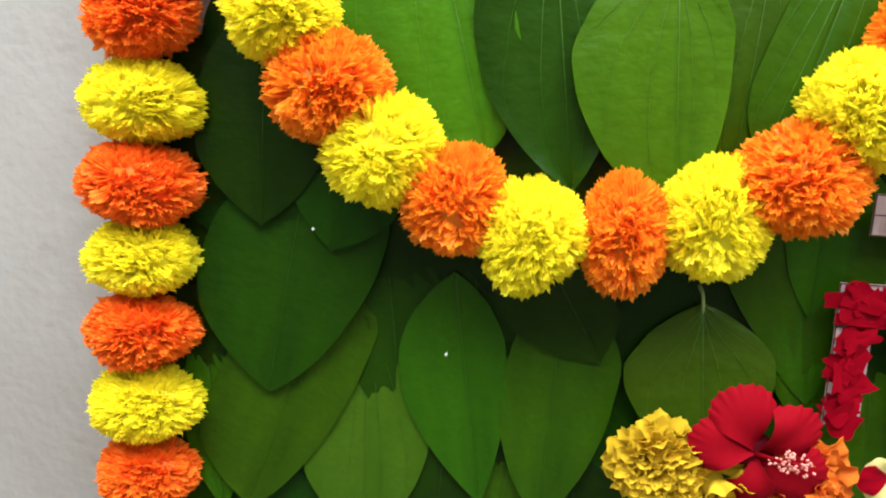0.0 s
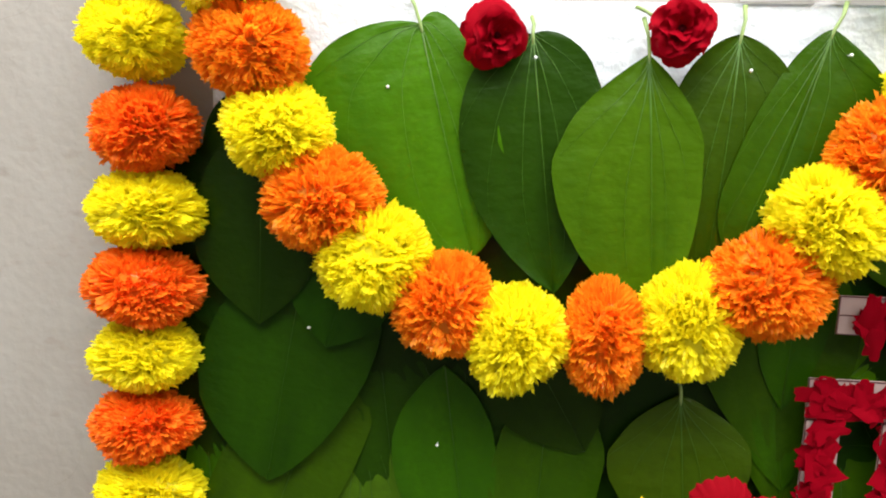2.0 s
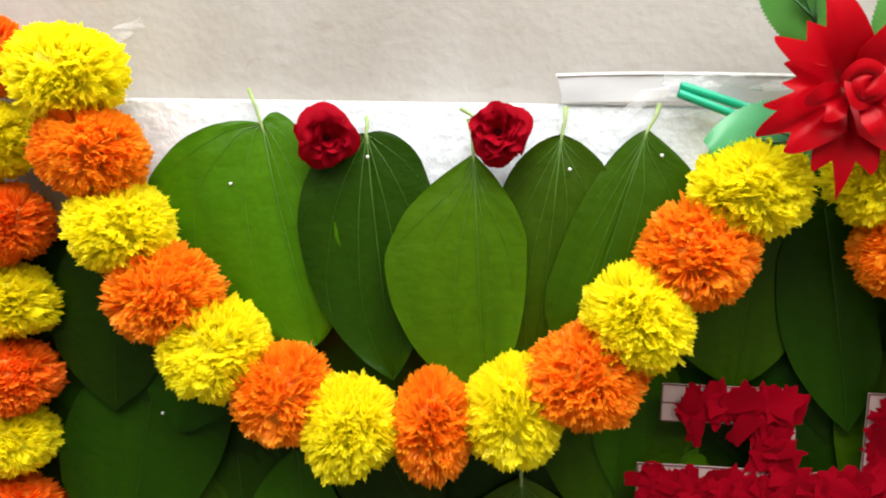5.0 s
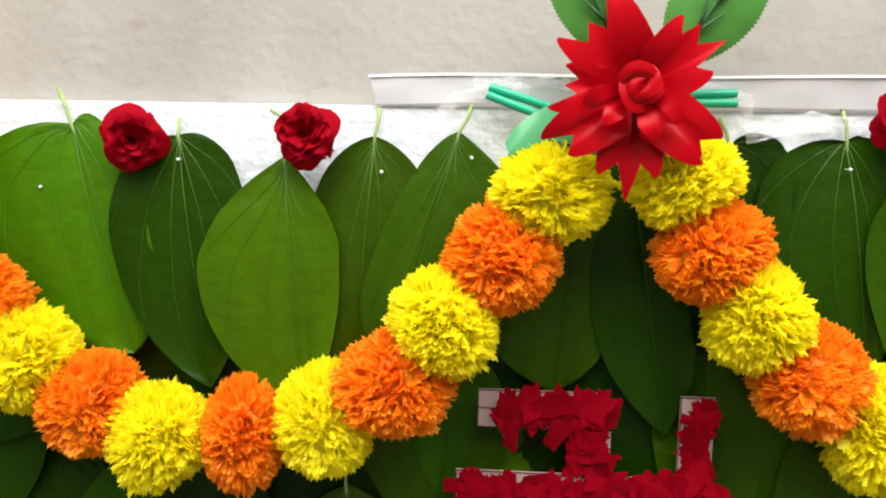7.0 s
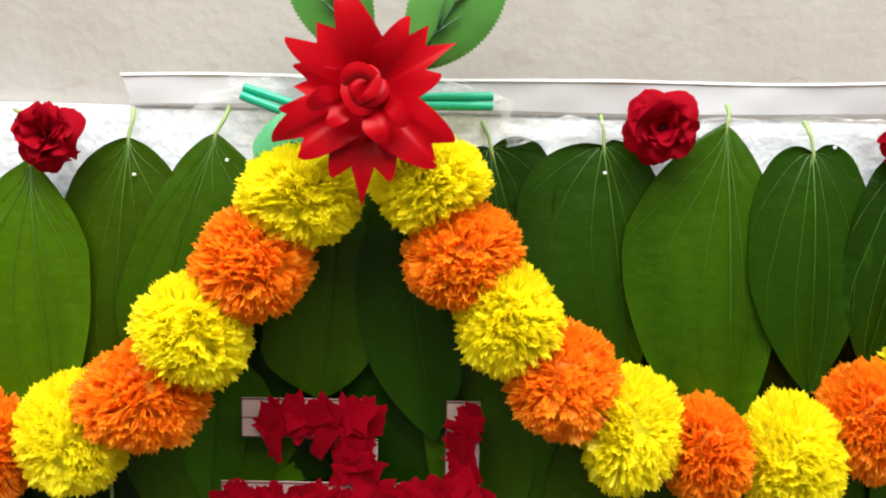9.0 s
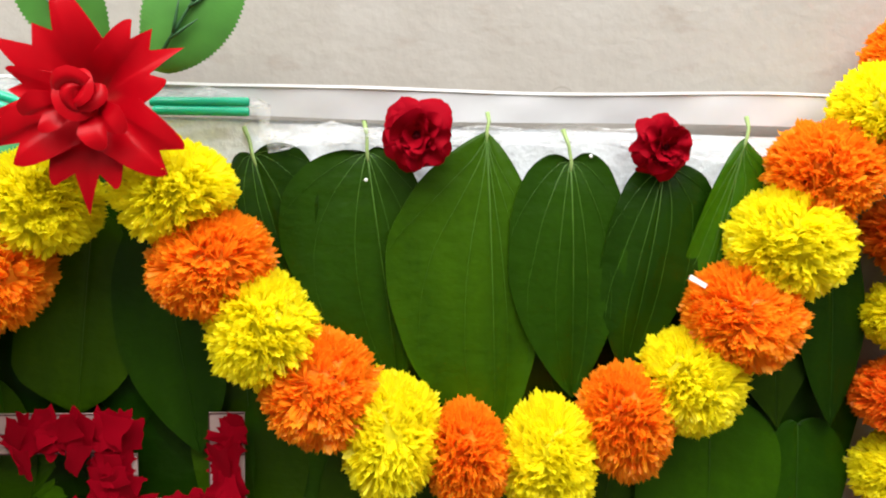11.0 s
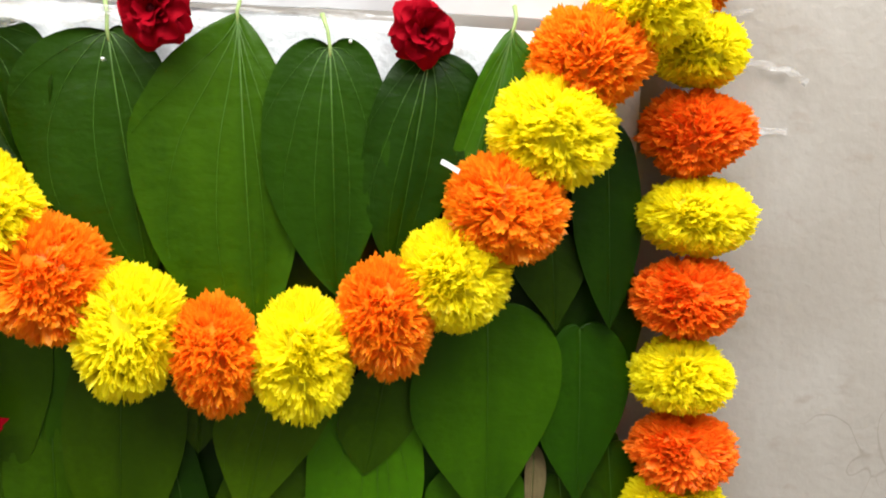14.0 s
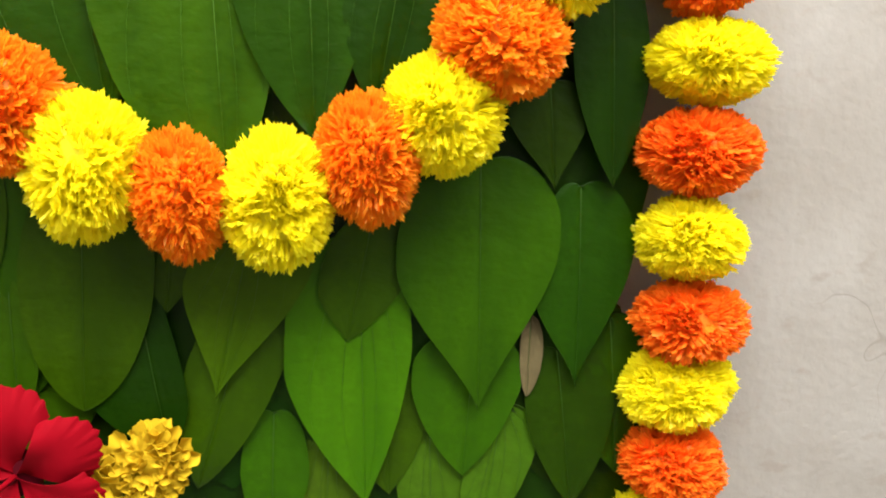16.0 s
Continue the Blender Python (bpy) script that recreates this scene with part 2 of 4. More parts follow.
# ---- the room ----
tagged(new("wall_north", block("wall_north", -2.3, 3.0, 0.010, 0.16, 0, 3.2, WALL)), "beige limewashed plaster wall with faint stains", "wall", kind="structure")
# side walls, opposite wall and floor are unseen, added to close the room
tagged(new("wall_east", block("wall_east", 3.0, 3.15, -1.75, 0.16, 0, 3.2, WALL)), "beige plastered side wall", "wall", kind="structure")
tagged(new("wall_west", block("wall_west", -2.45, -2.3, -1.75, 0.16, 0, 3.2, WALL)), "beige plastered side wall", "wall", kind="structure")
tagged(new("wall_south", block("wall_south", -2.3, 3.0, -1.75, -1.6, 0, 3.2, WALL)), "beige plastered wall opposite the decoration", "wall", kind="structure")
tagged(new("floor", block("floor", -2.45, 3.15, -1.75, 0.16, -0.12, 0, FLOOR_TILE)), "plain unseen floor, kept pale to bounce light", "floor", kind="structure")
# ceiling is unseen too; its opening is shaped to let the overhead light in
roof = thing("ceiling", pose(0, 0, 0), "unseen white ceiling, gap left for the added overhead light", "ceiling", kind="structure")
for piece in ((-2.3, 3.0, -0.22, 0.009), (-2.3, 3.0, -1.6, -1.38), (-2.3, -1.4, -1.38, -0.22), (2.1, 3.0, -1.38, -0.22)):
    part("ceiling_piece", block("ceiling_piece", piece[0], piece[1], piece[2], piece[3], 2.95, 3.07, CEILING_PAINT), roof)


# ---- the board, its card strip ----
tagged(new("foam_board", block("foam_board", -0.165, 0.84, -0.003, 0.0098, 0.9, 1.6355, FOAM, 0.002)),
       "white foam board backing fixed to the plaster wall", "board")


def card_strip():
    """A long paper card strip, wavy along its upper edge, taped over the board's top."""
    ob = thing("card_strip", pose(0.186, -0.006, 1.636), "long white card strip taped along the board's top", "strip")
    length, high = 0.636, 0.0175
    grid = []
    for r in range(5):
        row = []
        for c in range(65):
            k = c / 64
            rise = 0.0015 * math.sin(9 * k) + 0.006 * k
            x = length * k + (0.006 * (1 - r / 4) if c == 0 else 0) * (1 if r else 0.6)
            y = 0.0012 * math.sin(23 * k) * (r / 4) - 0.0025 * (r / 4) + 0.0012 * math.sin(61 * k) * abs(r / 4 - 0.5)
            row.append((x, y, rise + (high + 0.004 * k) * r / 4 + 0.0012 * math.sin(14 * k + 1) * (r / 4)))
        grid.append(row)
    part("strip_face", mesh_of("strip_face", *sheet(grid, 0.0022), CARD, True), ob)
    # highlight along the top edge, put in as a thin brighter strip
    edge = [[Vector(p) + Vector((0, -0.0008, d)) for p in grid[4]] for d in (-0.0013, 0.0004)]
    part("edge_highlight", mesh_of("edge_highlight", *sheet(edge, 0.0026), CARD_LIT_EDGE), ob, "upper edge, brightened as if lit from above")


card_strip()


# ---- leaves ----
leaf_random = random.Random(7)
LEAF_LOOK = {FRESH: "light green glossy", DEEP: "green glossy", SHADY: "deep shade-tinted green glossy", DARK: "dark shade-tinted green", OLIVE: "olive green", DRY: "dried brown"}
SIDE_FINE = (0, 0.05, 0.11, 0.2, 0.32, 0.46, 0.6, 0.74, 0.86, 0.95, 1)
SIDE_ROUGH = (0, 0.15, 0.5, 0.85, 1)
VEINS = ((0.5, 0.9, 1.1, 0.00042), (0.9, 0.66, 1.0, 0.00038), (0.97, 0.4, 0.9, 0.00034))


def bezier(p0, p1, p2, p3, q):
    r = 1 - q
    return tuple(r ** 3 * a + 3 * r * r * q * b + 3 * r * q * q * c + q ** 3 * d for a, b, c, d in zip(p0, p1, p2, p3))


def betel_leaf(bx, bz, tx, tz, half, widest, y, mat, lobe=0.05, sharp=0.6, stem=0.0, bulge=0.008, fine=True):
    """A heart-shaped leaf from its stalk's joint (bx, bz) to its tip (tx, tz), at the depth y.
    half: its width to either side; widest: how far down each side is widest; lobe: how far the shoulders rise."""
    rnd = leaf_random
    dx, dz = tx - bx, tz - bz
    length = math.hypot(dx, dz)
    bulge *= min(1.0, length / 0.15) ** 1.5 * (1.0 if stem else 0.45)
    look_of = LEAF_LOOK[mat]
    ob = thing("betel_leaf", pose(bx, y, bz) @ Matrix.Rotation(math.atan2(-dx, -dz), 4, "Y"),
               f"{look_of} heart-shaped betel leaf pinned with its tip down", "leaf", "betel leaves on the board")
    waves = [(rnd.uniform(0, 6.3), rnd.uniform(5, 13), rnd.uniform(0.0004, 0.0013) * (1.0 if stem else 0.15)) for _ in range(3)]
    cup, roll, roll_phase = rnd.uniform(-0.002, 0.003) * (1.0 if stem else 0.15), rnd.uniform(0.0008, 0.002) * (1.0 if stem else 0.15), rnd.uniform(0, 6.3)
    puff, nick = rnd.uniform(0, 6.3), rnd.uniform(0, 6.3)

    def rim(side, k):
        w, sp = half[0 if side < 0 else 1], widest[0 if side < 0 else 1]
        if k < 0.45:
            x, z = bezier((0, 0), (0.42 * w, 1.9 * lobe * length), (w, (lobe * (0.7 if lobe > 0 else 2.6) - 0.3 * sp) * length), (w, -sp * length), k / 0.45)
        else:
            x, z = bezier((w, -sp * length), (w, -(sp + (0.58 - 0.25 * sharp) * (1 - sp)) * length), ((0.55 - 0.47 * sharp) * w, -(0.97 - 0.09 * sharp) * length), (0, -length), (k - 0.45) / 0.55)
        x *= 1 + (0.015 * math.sin(23 * k + nick + side) + 0.011 * math.sin(43 * k + 2 * nick)) * (1 - k)
        return side * x, z

    def surf(u, k, proud=0.0):
        side, au = (-1 if u < 0 else 1), abs(u)
        x, z = rim(side, k)
        m = -max(0.15 * k, 0.75 * (-z / length) + 0.25 * k) * length
        x, z = x * au, m + (z - m) * au
        s = min(1.0, max(0.0, -z / length))
        d = bulge * math.sin(math.pi * (s ** 0.75) * 0.8) + 0.004 * s + 0.003
        if fine:
            d -= 0.0012 * math.exp(-(u / 0.06) ** 2) * (1 - 0.6 * s) + cup * au * au
            for a, top, p, wide in VEINS:
                if k < top:
                    d -= 0.0004 * math.exp(-((au - a * (k / top) ** p) / 0.09) ** 2) * min(1, 8 * k)
            d += roll * math.sin(3.4 * u + 4.0 * s + roll_phase) * min(1, 4 * s) + 0.00045 * math.sin(30 * (s - 0.3 * au) + puff) * math.sin(5 * au) * (1 - s)
            for phase, rate, size in waves:
                d += size * math.sin(phase + rate * s + 2.5 * u) * au ** 2
        return Vector((x, -d - proud, z))

    rows = [0.0, 0.02, 0.05] + [0.08 + 0.037 * i for i in range(24)] + [0.955, 0.98, 1.0] if fine else [0, 0.05, 0.12, 0.2, 0.3, 0.42, 0.55, 0.68, 0.8, 0.9, 1.0]
    sides = SIDE_FINE if fine else SIDE_ROUGH
    across = [-a for a in reversed(sides[1:])] + list(sides)
    v, f = sheet([[surf(u, k) for u in across] for k in rows], 0.0005)
    part("blade", mesh_of("blade", v, f, mat, True), ob)
    if fine:
        paths = [(0.0, 0.92, 1.0, 0.0008 if stem else 0.0005)]
        if stem or mat in (FRESH, OLIVE):
            paths += [(side * a, top, p, wide * (1.0 if stem else 0.6)) for a, top, p, wide in VEINS for side in (-1, 1)]
        for a, top, p, wide in paths:
            line = [(surf(a * (i / 17) ** p, 0.004 + top * i / 17, 0.00045), wide * (1 - i / 17) ** 1.8 + 0.00002) for i in range(18)]
            verts, faces = [], []
            for i, (q, w) in enumerate(line):
                d = (line[min(i + 1, 17)][0] - line[max(i - 1, 0)][0]).normalized()
                n = Vector((-d.z, 0, d.x)).normalized() * w
                verts += [q - n, q + Vector((0, -0.0003, 0)), q + n]
            for i in range(17):
                faces += [(3 * i, 3 * i + 1, 3 * i + 4, 3 * i + 3), (3 * i + 1, 3 * i + 2, 3 * i + 5, 3 * i + 4)]
            part("midrib" if a == 0 else "vein", mesh_of("vein", verts, faces, VEIN if stem else VEIN_DARK, True), ob)
    if stem:
        tip = Vector((rnd.uniform(-0.25, 0.25) * stem, 0.001, stem * 1.15))
        v, f = tube([(0, -0.0028, -0.012), (0, -0.0044, 0), tip * 0.5 + Vector((0.001, -0.003, 0)), tip], [0.0005, 0.0012, 0.0012, 0.0016], 7)
        part("stalk", mesh_of("stalk", v, f, STALK, True), ob, "pale green stalk")
    return ob


# the row along the top
betel_leaf(-0.0170, 1.6190, 0.0240, 1.4630, (0.0930, 0.0370), (0.20, 0.49), -0.0065, FRESH, 0.065, 0.15, 0.022)
betel_leaf(0.0580, 1.6130, 0.0800, 1.4420, (0.0545, 0.0431), (0.41, 0.33), -0.0085, SHADY, 0.02, 0.45, 0.01)
betel_leaf(0.1325, 1.6010, 0.1450, 1.4320, (0.0635, 0.0330), (0.43, 0.38), -0.0165, FRESH, -0.045, 0.3, 0.02)
betel_leaf(0.1910, 1.6150, 0.1780, 1.4440, (0.0422, 0.0372), (0.46, 0.23), -0.0075, DEEP, -0.01, 0.6, 0.016)
betel_leaf(0.2470, 1.6190, 0.2000, 1.4540, (0.0314, 0.0439), (0.68, 0.18), -0.0100, DEEP, -0.02, 0.5, 0.016)
betel_leaf(0.4210, 1.6130, 0.4460, 1.5330, (0.0214, 0.0348), (0.30, 0.23), -0.0035, DARK, 0.07, 0.5, 0.016)
betel_leaf(0.4930, 1.6170, 0.5170, 1.4620, (0.0622, 0.0335), (0.27, 0.33), -0.0055, SHADY, 0.04, 0.6, 0.018)
betel_leaf(0.5690, 1.6330, 0.5820, 1.4260, (0.0685, 0.0332), (0.41, 0.45), -0.0120, DEEP, -0.03, 0.3, 0.01)
betel_leaf(0.6250, 1.6150, 0.6320, 1.4590, (0.0438, 0.0359), (0.39, 0.31), -0.0130, SHADY, 0.06, 0.5, 0.018)
betel_leaf(0.6880, 1.6150, 0.6670, 1.4740, (0.0324, 0.0390), (0.47, 0.15), -0.0150, DARK, 0.03, 0.5, 0.01)
betel_leaf(0.7410, 1.6340, 0.7130, 1.5090, (0.0192, 0.0263), (0.69, 0.15), -0.0180, DEEP, -0.03, 0.6, 0.012)

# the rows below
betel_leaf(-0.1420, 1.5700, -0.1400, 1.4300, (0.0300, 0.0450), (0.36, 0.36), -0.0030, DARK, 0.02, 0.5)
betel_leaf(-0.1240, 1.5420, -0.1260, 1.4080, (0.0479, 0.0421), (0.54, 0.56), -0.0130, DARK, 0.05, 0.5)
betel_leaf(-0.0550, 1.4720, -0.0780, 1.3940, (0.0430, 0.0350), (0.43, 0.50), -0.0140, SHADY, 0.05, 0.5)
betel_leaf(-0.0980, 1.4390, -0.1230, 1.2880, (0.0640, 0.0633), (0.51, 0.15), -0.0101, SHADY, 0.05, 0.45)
betel_leaf(-0.0810, 1.3640, -0.1410, 1.1960, (0.0556, 0.0436), (0.68, 0.15), -0.0065, DEEP, 0.05, 0.25)
betel_leaf(-0.0550, 1.3450, -0.0530, 1.1740, (0.0453, 0.0460), (0.64, 0.52), -0.0047, OLIVE, 0.05, 0.5)
betel_leaf(0.0060, 1.3820, 0.0310, 1.2130, (0.0466, 0.0298), (0.40, 0.34), -0.0068, DEEP, -0.03, 0.6)
betel_leaf(0.0810, 1.3750, 0.0730, 1.2050, (0.0362, 0.0436), (0.47, 0.32), -0.0076, DEEP, -0.02, 0.4)
betel_leaf(0.1720, 1.3710, 0.1810, 1.2570, (0.0520, 0.0474), (0.43, 0.42), -0.0086, OLIVE, -0.04, 0.5, 0.01)
betel_leaf(0.2310, 1.4260, 0.2450, 1.3060, (0.0321, 0.0282), (0.42, 0.50), -0.0061, DEEP, 0.05, 0.5)
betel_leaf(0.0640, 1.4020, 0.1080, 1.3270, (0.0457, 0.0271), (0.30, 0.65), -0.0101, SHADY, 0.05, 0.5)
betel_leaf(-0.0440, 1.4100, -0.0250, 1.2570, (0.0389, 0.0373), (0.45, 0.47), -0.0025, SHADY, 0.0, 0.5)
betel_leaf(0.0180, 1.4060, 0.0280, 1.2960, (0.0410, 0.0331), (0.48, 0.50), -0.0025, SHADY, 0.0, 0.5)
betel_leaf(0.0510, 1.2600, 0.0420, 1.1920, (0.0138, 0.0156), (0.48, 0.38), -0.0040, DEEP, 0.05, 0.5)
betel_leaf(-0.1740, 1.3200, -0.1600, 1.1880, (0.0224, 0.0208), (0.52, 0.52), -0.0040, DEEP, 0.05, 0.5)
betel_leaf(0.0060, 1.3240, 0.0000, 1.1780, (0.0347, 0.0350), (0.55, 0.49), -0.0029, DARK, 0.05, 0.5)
betel_leaf(0.4990, 1.4300, 0.4970, 1.2910, (0.0351, 0.0407), (0.44, 0.35), -0.0108, DEEP, 0.05, 0.15)
betel_leaf(0.5960, 1.4090, 0.5730, 1.2960, (0.0324, 0.0405), (0.40, 0.20), -0.0108, FRESH, 0.05, 1.12)
betel_leaf(0.6600, 1.3950, 0.6680, 1.2200, (0.0494, 0.0323), (0.42, 0.34), -0.0086, FRESH, 0.05, 0.7)
betel_leaf(0.6680, 1.4100, 0.6540, 1.3330, (0.0255, 0.0340), (0.57, 0.15), -0.0104, DEEP, 0.05, 0.6)
betel_leaf(0.7350, 1.4470, 0.7400, 1.2840, (0.0540, 0.0536), (0.39, 0.29), -0.0122, DEEP, 0.05, 1.08)
betel_leaf(0.8030, 1.4340, 0.8070, 1.2990, (0.0301, 0.0378), (0.52, 0.30), -0.0101, SHADY, 0.05, 1.08)
betel_leaf(0.8110, 1.5740, 0.8210, 1.4350, (0.0269, 0.0236), (0.38, 0.44), -0.0133, DARK, 0.05, 0.6)
betel_leaf(0.7770, 1.4980, 0.7830, 1.4320, (0.0286, 0.0257), (0.25, 0.23), -0.0122, SHADY, 0.05, 1.08)
betel_leaf(0.5250, 1.3750, 0.5450, 1.2610, (0.0432, 0.0176), (0.48, 0.68), -0.0100, DARK, 0.05, 0.4)
betel_leaf(0.5930, 1.3550, 0.5610, 1.2350, (0.0267, 0.0318), (0.38, 0.15), -0.0076, DEEP, 0.05, 0.4)
betel_leaf(0.7380, 1.3310, 0.7330, 1.2360, (0.0408, 0.0352), (0.25, 0.22), -0.0072, DEEP, 0.05, 0.6)
betel_leaf(0.7600, 1.2820, 0.7480, 1.1870, (0.0199, 0.0283), (0.61, 0.26), -0.0061, OLIVE, 0.05, 0.6)
betel_leaf(0.7100, 1.2750, 0.7150, 1.1750, (0.0233, 0.0329), (0.46, 0.43), -0.0050, OLIVE, 0.05, 0.6)
betel_leaf(0.5470, 1.3940, 0.5450, 1.3510, (0.0120, 0.0138), (0.50, 0.38), -0.0086, DEEP, 0.05, 0.7)
betel_leaf(0.7960, 1.3220, 0.8120, 1.2090, (0.0263, 0.0371), (0.31, 0.33), -0.0061, SHADY, 0.05, 0.6)
betel_leaf(0.8330, 1.3450, 0.8440, 1.2320, (0.0298, 0.0277), (0.43, 0.49), -0.0043, SHADY, 0.05, 0.6)
betel_leaf(0.6080, 1.2820, 0.6070, 1.1950, (0.0205, 0.0235), (0.46, 0.48), -0.0058, DEEP, 0.05, 0.6)
betel_leaf(0.6440, 1.2730, 0.6420, 1.1920, (0.0181, 0.0260), (0.47, 0.49), -0.0043, OLIVE, 0.05, 0.6)
betel_leaf(0.4550, 1.3920, 0.4590, 1.2760, (0.0299, 0.0150), (0.48, 0.50), -0.0079, DEEP, 0.05, 0.5)
betel_leaf(0.6790, 1.3150, 0.6840, 1.2230, (0.0280, 0.0261), (0.39, 0.40), -0.0047, DEEP, 0.05, 0.6)
betel_leaf(0.7760, 1.3470, 0.7750, 1.2910, (0.0066, 0.0094), (0.36, 0.43), -0.0065, DRY, 0.0, 0.2)

# behind the emblem and under the satin flower, whose shade SHADY and DARK carry
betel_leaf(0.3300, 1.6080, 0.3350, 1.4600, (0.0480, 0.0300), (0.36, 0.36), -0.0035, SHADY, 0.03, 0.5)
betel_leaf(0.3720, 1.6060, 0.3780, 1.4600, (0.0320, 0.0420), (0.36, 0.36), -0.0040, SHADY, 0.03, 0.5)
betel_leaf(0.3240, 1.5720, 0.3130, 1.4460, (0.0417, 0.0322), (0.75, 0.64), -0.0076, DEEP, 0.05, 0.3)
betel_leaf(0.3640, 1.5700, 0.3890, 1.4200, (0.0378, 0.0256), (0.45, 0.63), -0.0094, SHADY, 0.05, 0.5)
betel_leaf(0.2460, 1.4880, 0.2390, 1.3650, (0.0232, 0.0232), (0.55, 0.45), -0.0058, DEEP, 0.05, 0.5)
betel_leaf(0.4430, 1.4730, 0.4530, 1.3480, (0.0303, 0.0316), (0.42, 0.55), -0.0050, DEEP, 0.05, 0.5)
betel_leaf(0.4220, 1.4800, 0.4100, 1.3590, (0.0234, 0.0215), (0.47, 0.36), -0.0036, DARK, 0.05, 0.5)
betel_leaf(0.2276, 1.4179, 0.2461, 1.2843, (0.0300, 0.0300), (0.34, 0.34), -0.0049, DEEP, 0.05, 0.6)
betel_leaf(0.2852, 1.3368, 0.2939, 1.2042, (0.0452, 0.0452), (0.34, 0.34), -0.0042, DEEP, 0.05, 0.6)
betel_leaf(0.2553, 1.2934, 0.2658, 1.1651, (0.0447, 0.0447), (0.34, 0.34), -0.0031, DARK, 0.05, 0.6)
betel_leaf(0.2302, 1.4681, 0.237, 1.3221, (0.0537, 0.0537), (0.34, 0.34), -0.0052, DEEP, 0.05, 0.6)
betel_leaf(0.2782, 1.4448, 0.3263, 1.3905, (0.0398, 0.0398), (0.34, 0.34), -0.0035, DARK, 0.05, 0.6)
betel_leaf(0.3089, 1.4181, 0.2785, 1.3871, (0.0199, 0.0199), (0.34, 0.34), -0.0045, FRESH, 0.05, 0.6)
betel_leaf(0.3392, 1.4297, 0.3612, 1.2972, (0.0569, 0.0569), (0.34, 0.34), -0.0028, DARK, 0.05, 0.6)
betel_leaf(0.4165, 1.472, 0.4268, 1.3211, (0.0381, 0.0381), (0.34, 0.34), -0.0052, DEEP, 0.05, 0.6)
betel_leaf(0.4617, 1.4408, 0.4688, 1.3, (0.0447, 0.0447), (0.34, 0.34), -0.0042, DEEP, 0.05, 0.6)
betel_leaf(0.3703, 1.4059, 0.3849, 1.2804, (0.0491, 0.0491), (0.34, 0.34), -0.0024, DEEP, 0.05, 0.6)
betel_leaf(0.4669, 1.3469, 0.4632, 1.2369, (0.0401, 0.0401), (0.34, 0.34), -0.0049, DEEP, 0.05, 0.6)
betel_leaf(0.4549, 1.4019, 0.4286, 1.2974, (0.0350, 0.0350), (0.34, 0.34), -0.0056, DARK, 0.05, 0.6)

# the under layer, row by row from the foot, darkened for shade in the gaps
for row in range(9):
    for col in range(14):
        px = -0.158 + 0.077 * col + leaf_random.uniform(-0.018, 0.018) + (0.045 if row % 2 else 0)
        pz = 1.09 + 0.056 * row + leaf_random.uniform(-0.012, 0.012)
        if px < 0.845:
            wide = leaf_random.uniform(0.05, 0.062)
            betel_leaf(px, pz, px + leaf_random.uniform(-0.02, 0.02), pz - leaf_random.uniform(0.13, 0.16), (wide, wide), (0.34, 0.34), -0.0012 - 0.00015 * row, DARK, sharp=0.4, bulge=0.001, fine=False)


# ---- garlands ----
def pompom(name, mat, seed, petals=2100, teeth=0.05, wide=0.075, root=0.55, curl=0.09, cols=5, crinkle=0.02, comb=0.5):
    """A ball of radius 1 of thin crinkled strips with toothed ends that stand out from its heart."""
    rnd = random.Random(seed)
    verts, faces = [], []
    lumps = [(Vector((rnd.gauss(0, 1), rnd.gauss(0, 1), rnd.gauss(0, 1))).normalized(), rnd.uniform(-0.12, 0.06)) for _ in range(16)]
    tufts = [(Vector((rnd.gauss(0, 1), rnd.gauss(0, 1), rnd.gauss(0, 1))).normalized(), rnd.uniform(0, math.pi)) for _ in range(40)]
    for i in range(petals):
        zz = 1 - 2 * (i + 0.5) / petals
        az = i * 2.399963 + rnd.uniform(-0.25, 0.25)
        rr = math.sqrt(max(0, 1 - zz * zz))
        d = Vector((rr * math.cos(az), rr * math.sin(az), zz + rnd.uniform(-0.08, 0.08))).normalized()
        near = max(tufts, key=lambda q: q[0].dot(d))
        lean = near[0] - d * near[0].dot(d)
        a = d.orthogonal().normalized()
        b = d.cross(a)
        turn = near[1] + rnd.gauss(0, 0.55)
        a, b = a * math.cos(turn) + b * math.sin(turn), b * math.cos(turn) - a * math.sin(turn)
        swell = sum(size * max(0.0, d.dot(p)) ** 6 for p, size in lumps)
        reach = rnd.uniform(0.88, 1.05) + swell + (rnd.random() < 0.1) * rnd.uniform(0, 0.09)
        bow = rnd.uniform(-curl, curl)
        half = wide * rnd.uniform(0.45, 1.5)
        fold = rnd.choice((-1, 1)) * crinkle * rnd.uniform(0.4, 1.4)
        base = len(verts)
        for r, (dist, part_w, k) in enumerate(((root, 0.4, 0.0), (0.45 * root + 0.55 * reach, 0.85, 0.5), (reach, 1.0, 1.0))):
            for c in range(cols):
                u = 2 * c / (cols - 1) - 1
                out = dist + ((0.5 - c % 2) * teeth * rnd.uniform(0.4, 1.6) - 0.04 * u * u if r == 2 else 0)
                verts.append(d * out + a * (u * half * part_w) + b * (bow * k * k + fold * (c % 2 - 0.5) * (0.4 + k) + rnd.uniform(-0.015, 0.015) * k) + lean * (comb * 0.35 * k * k))
        for r in range(2):
            for c in range(cols - 1):
                q = base + r * cols + c
                faces.append((q, q + 1, q + cols + 1, q + cols))
    return mesh_of(name, verts, faces, mat)


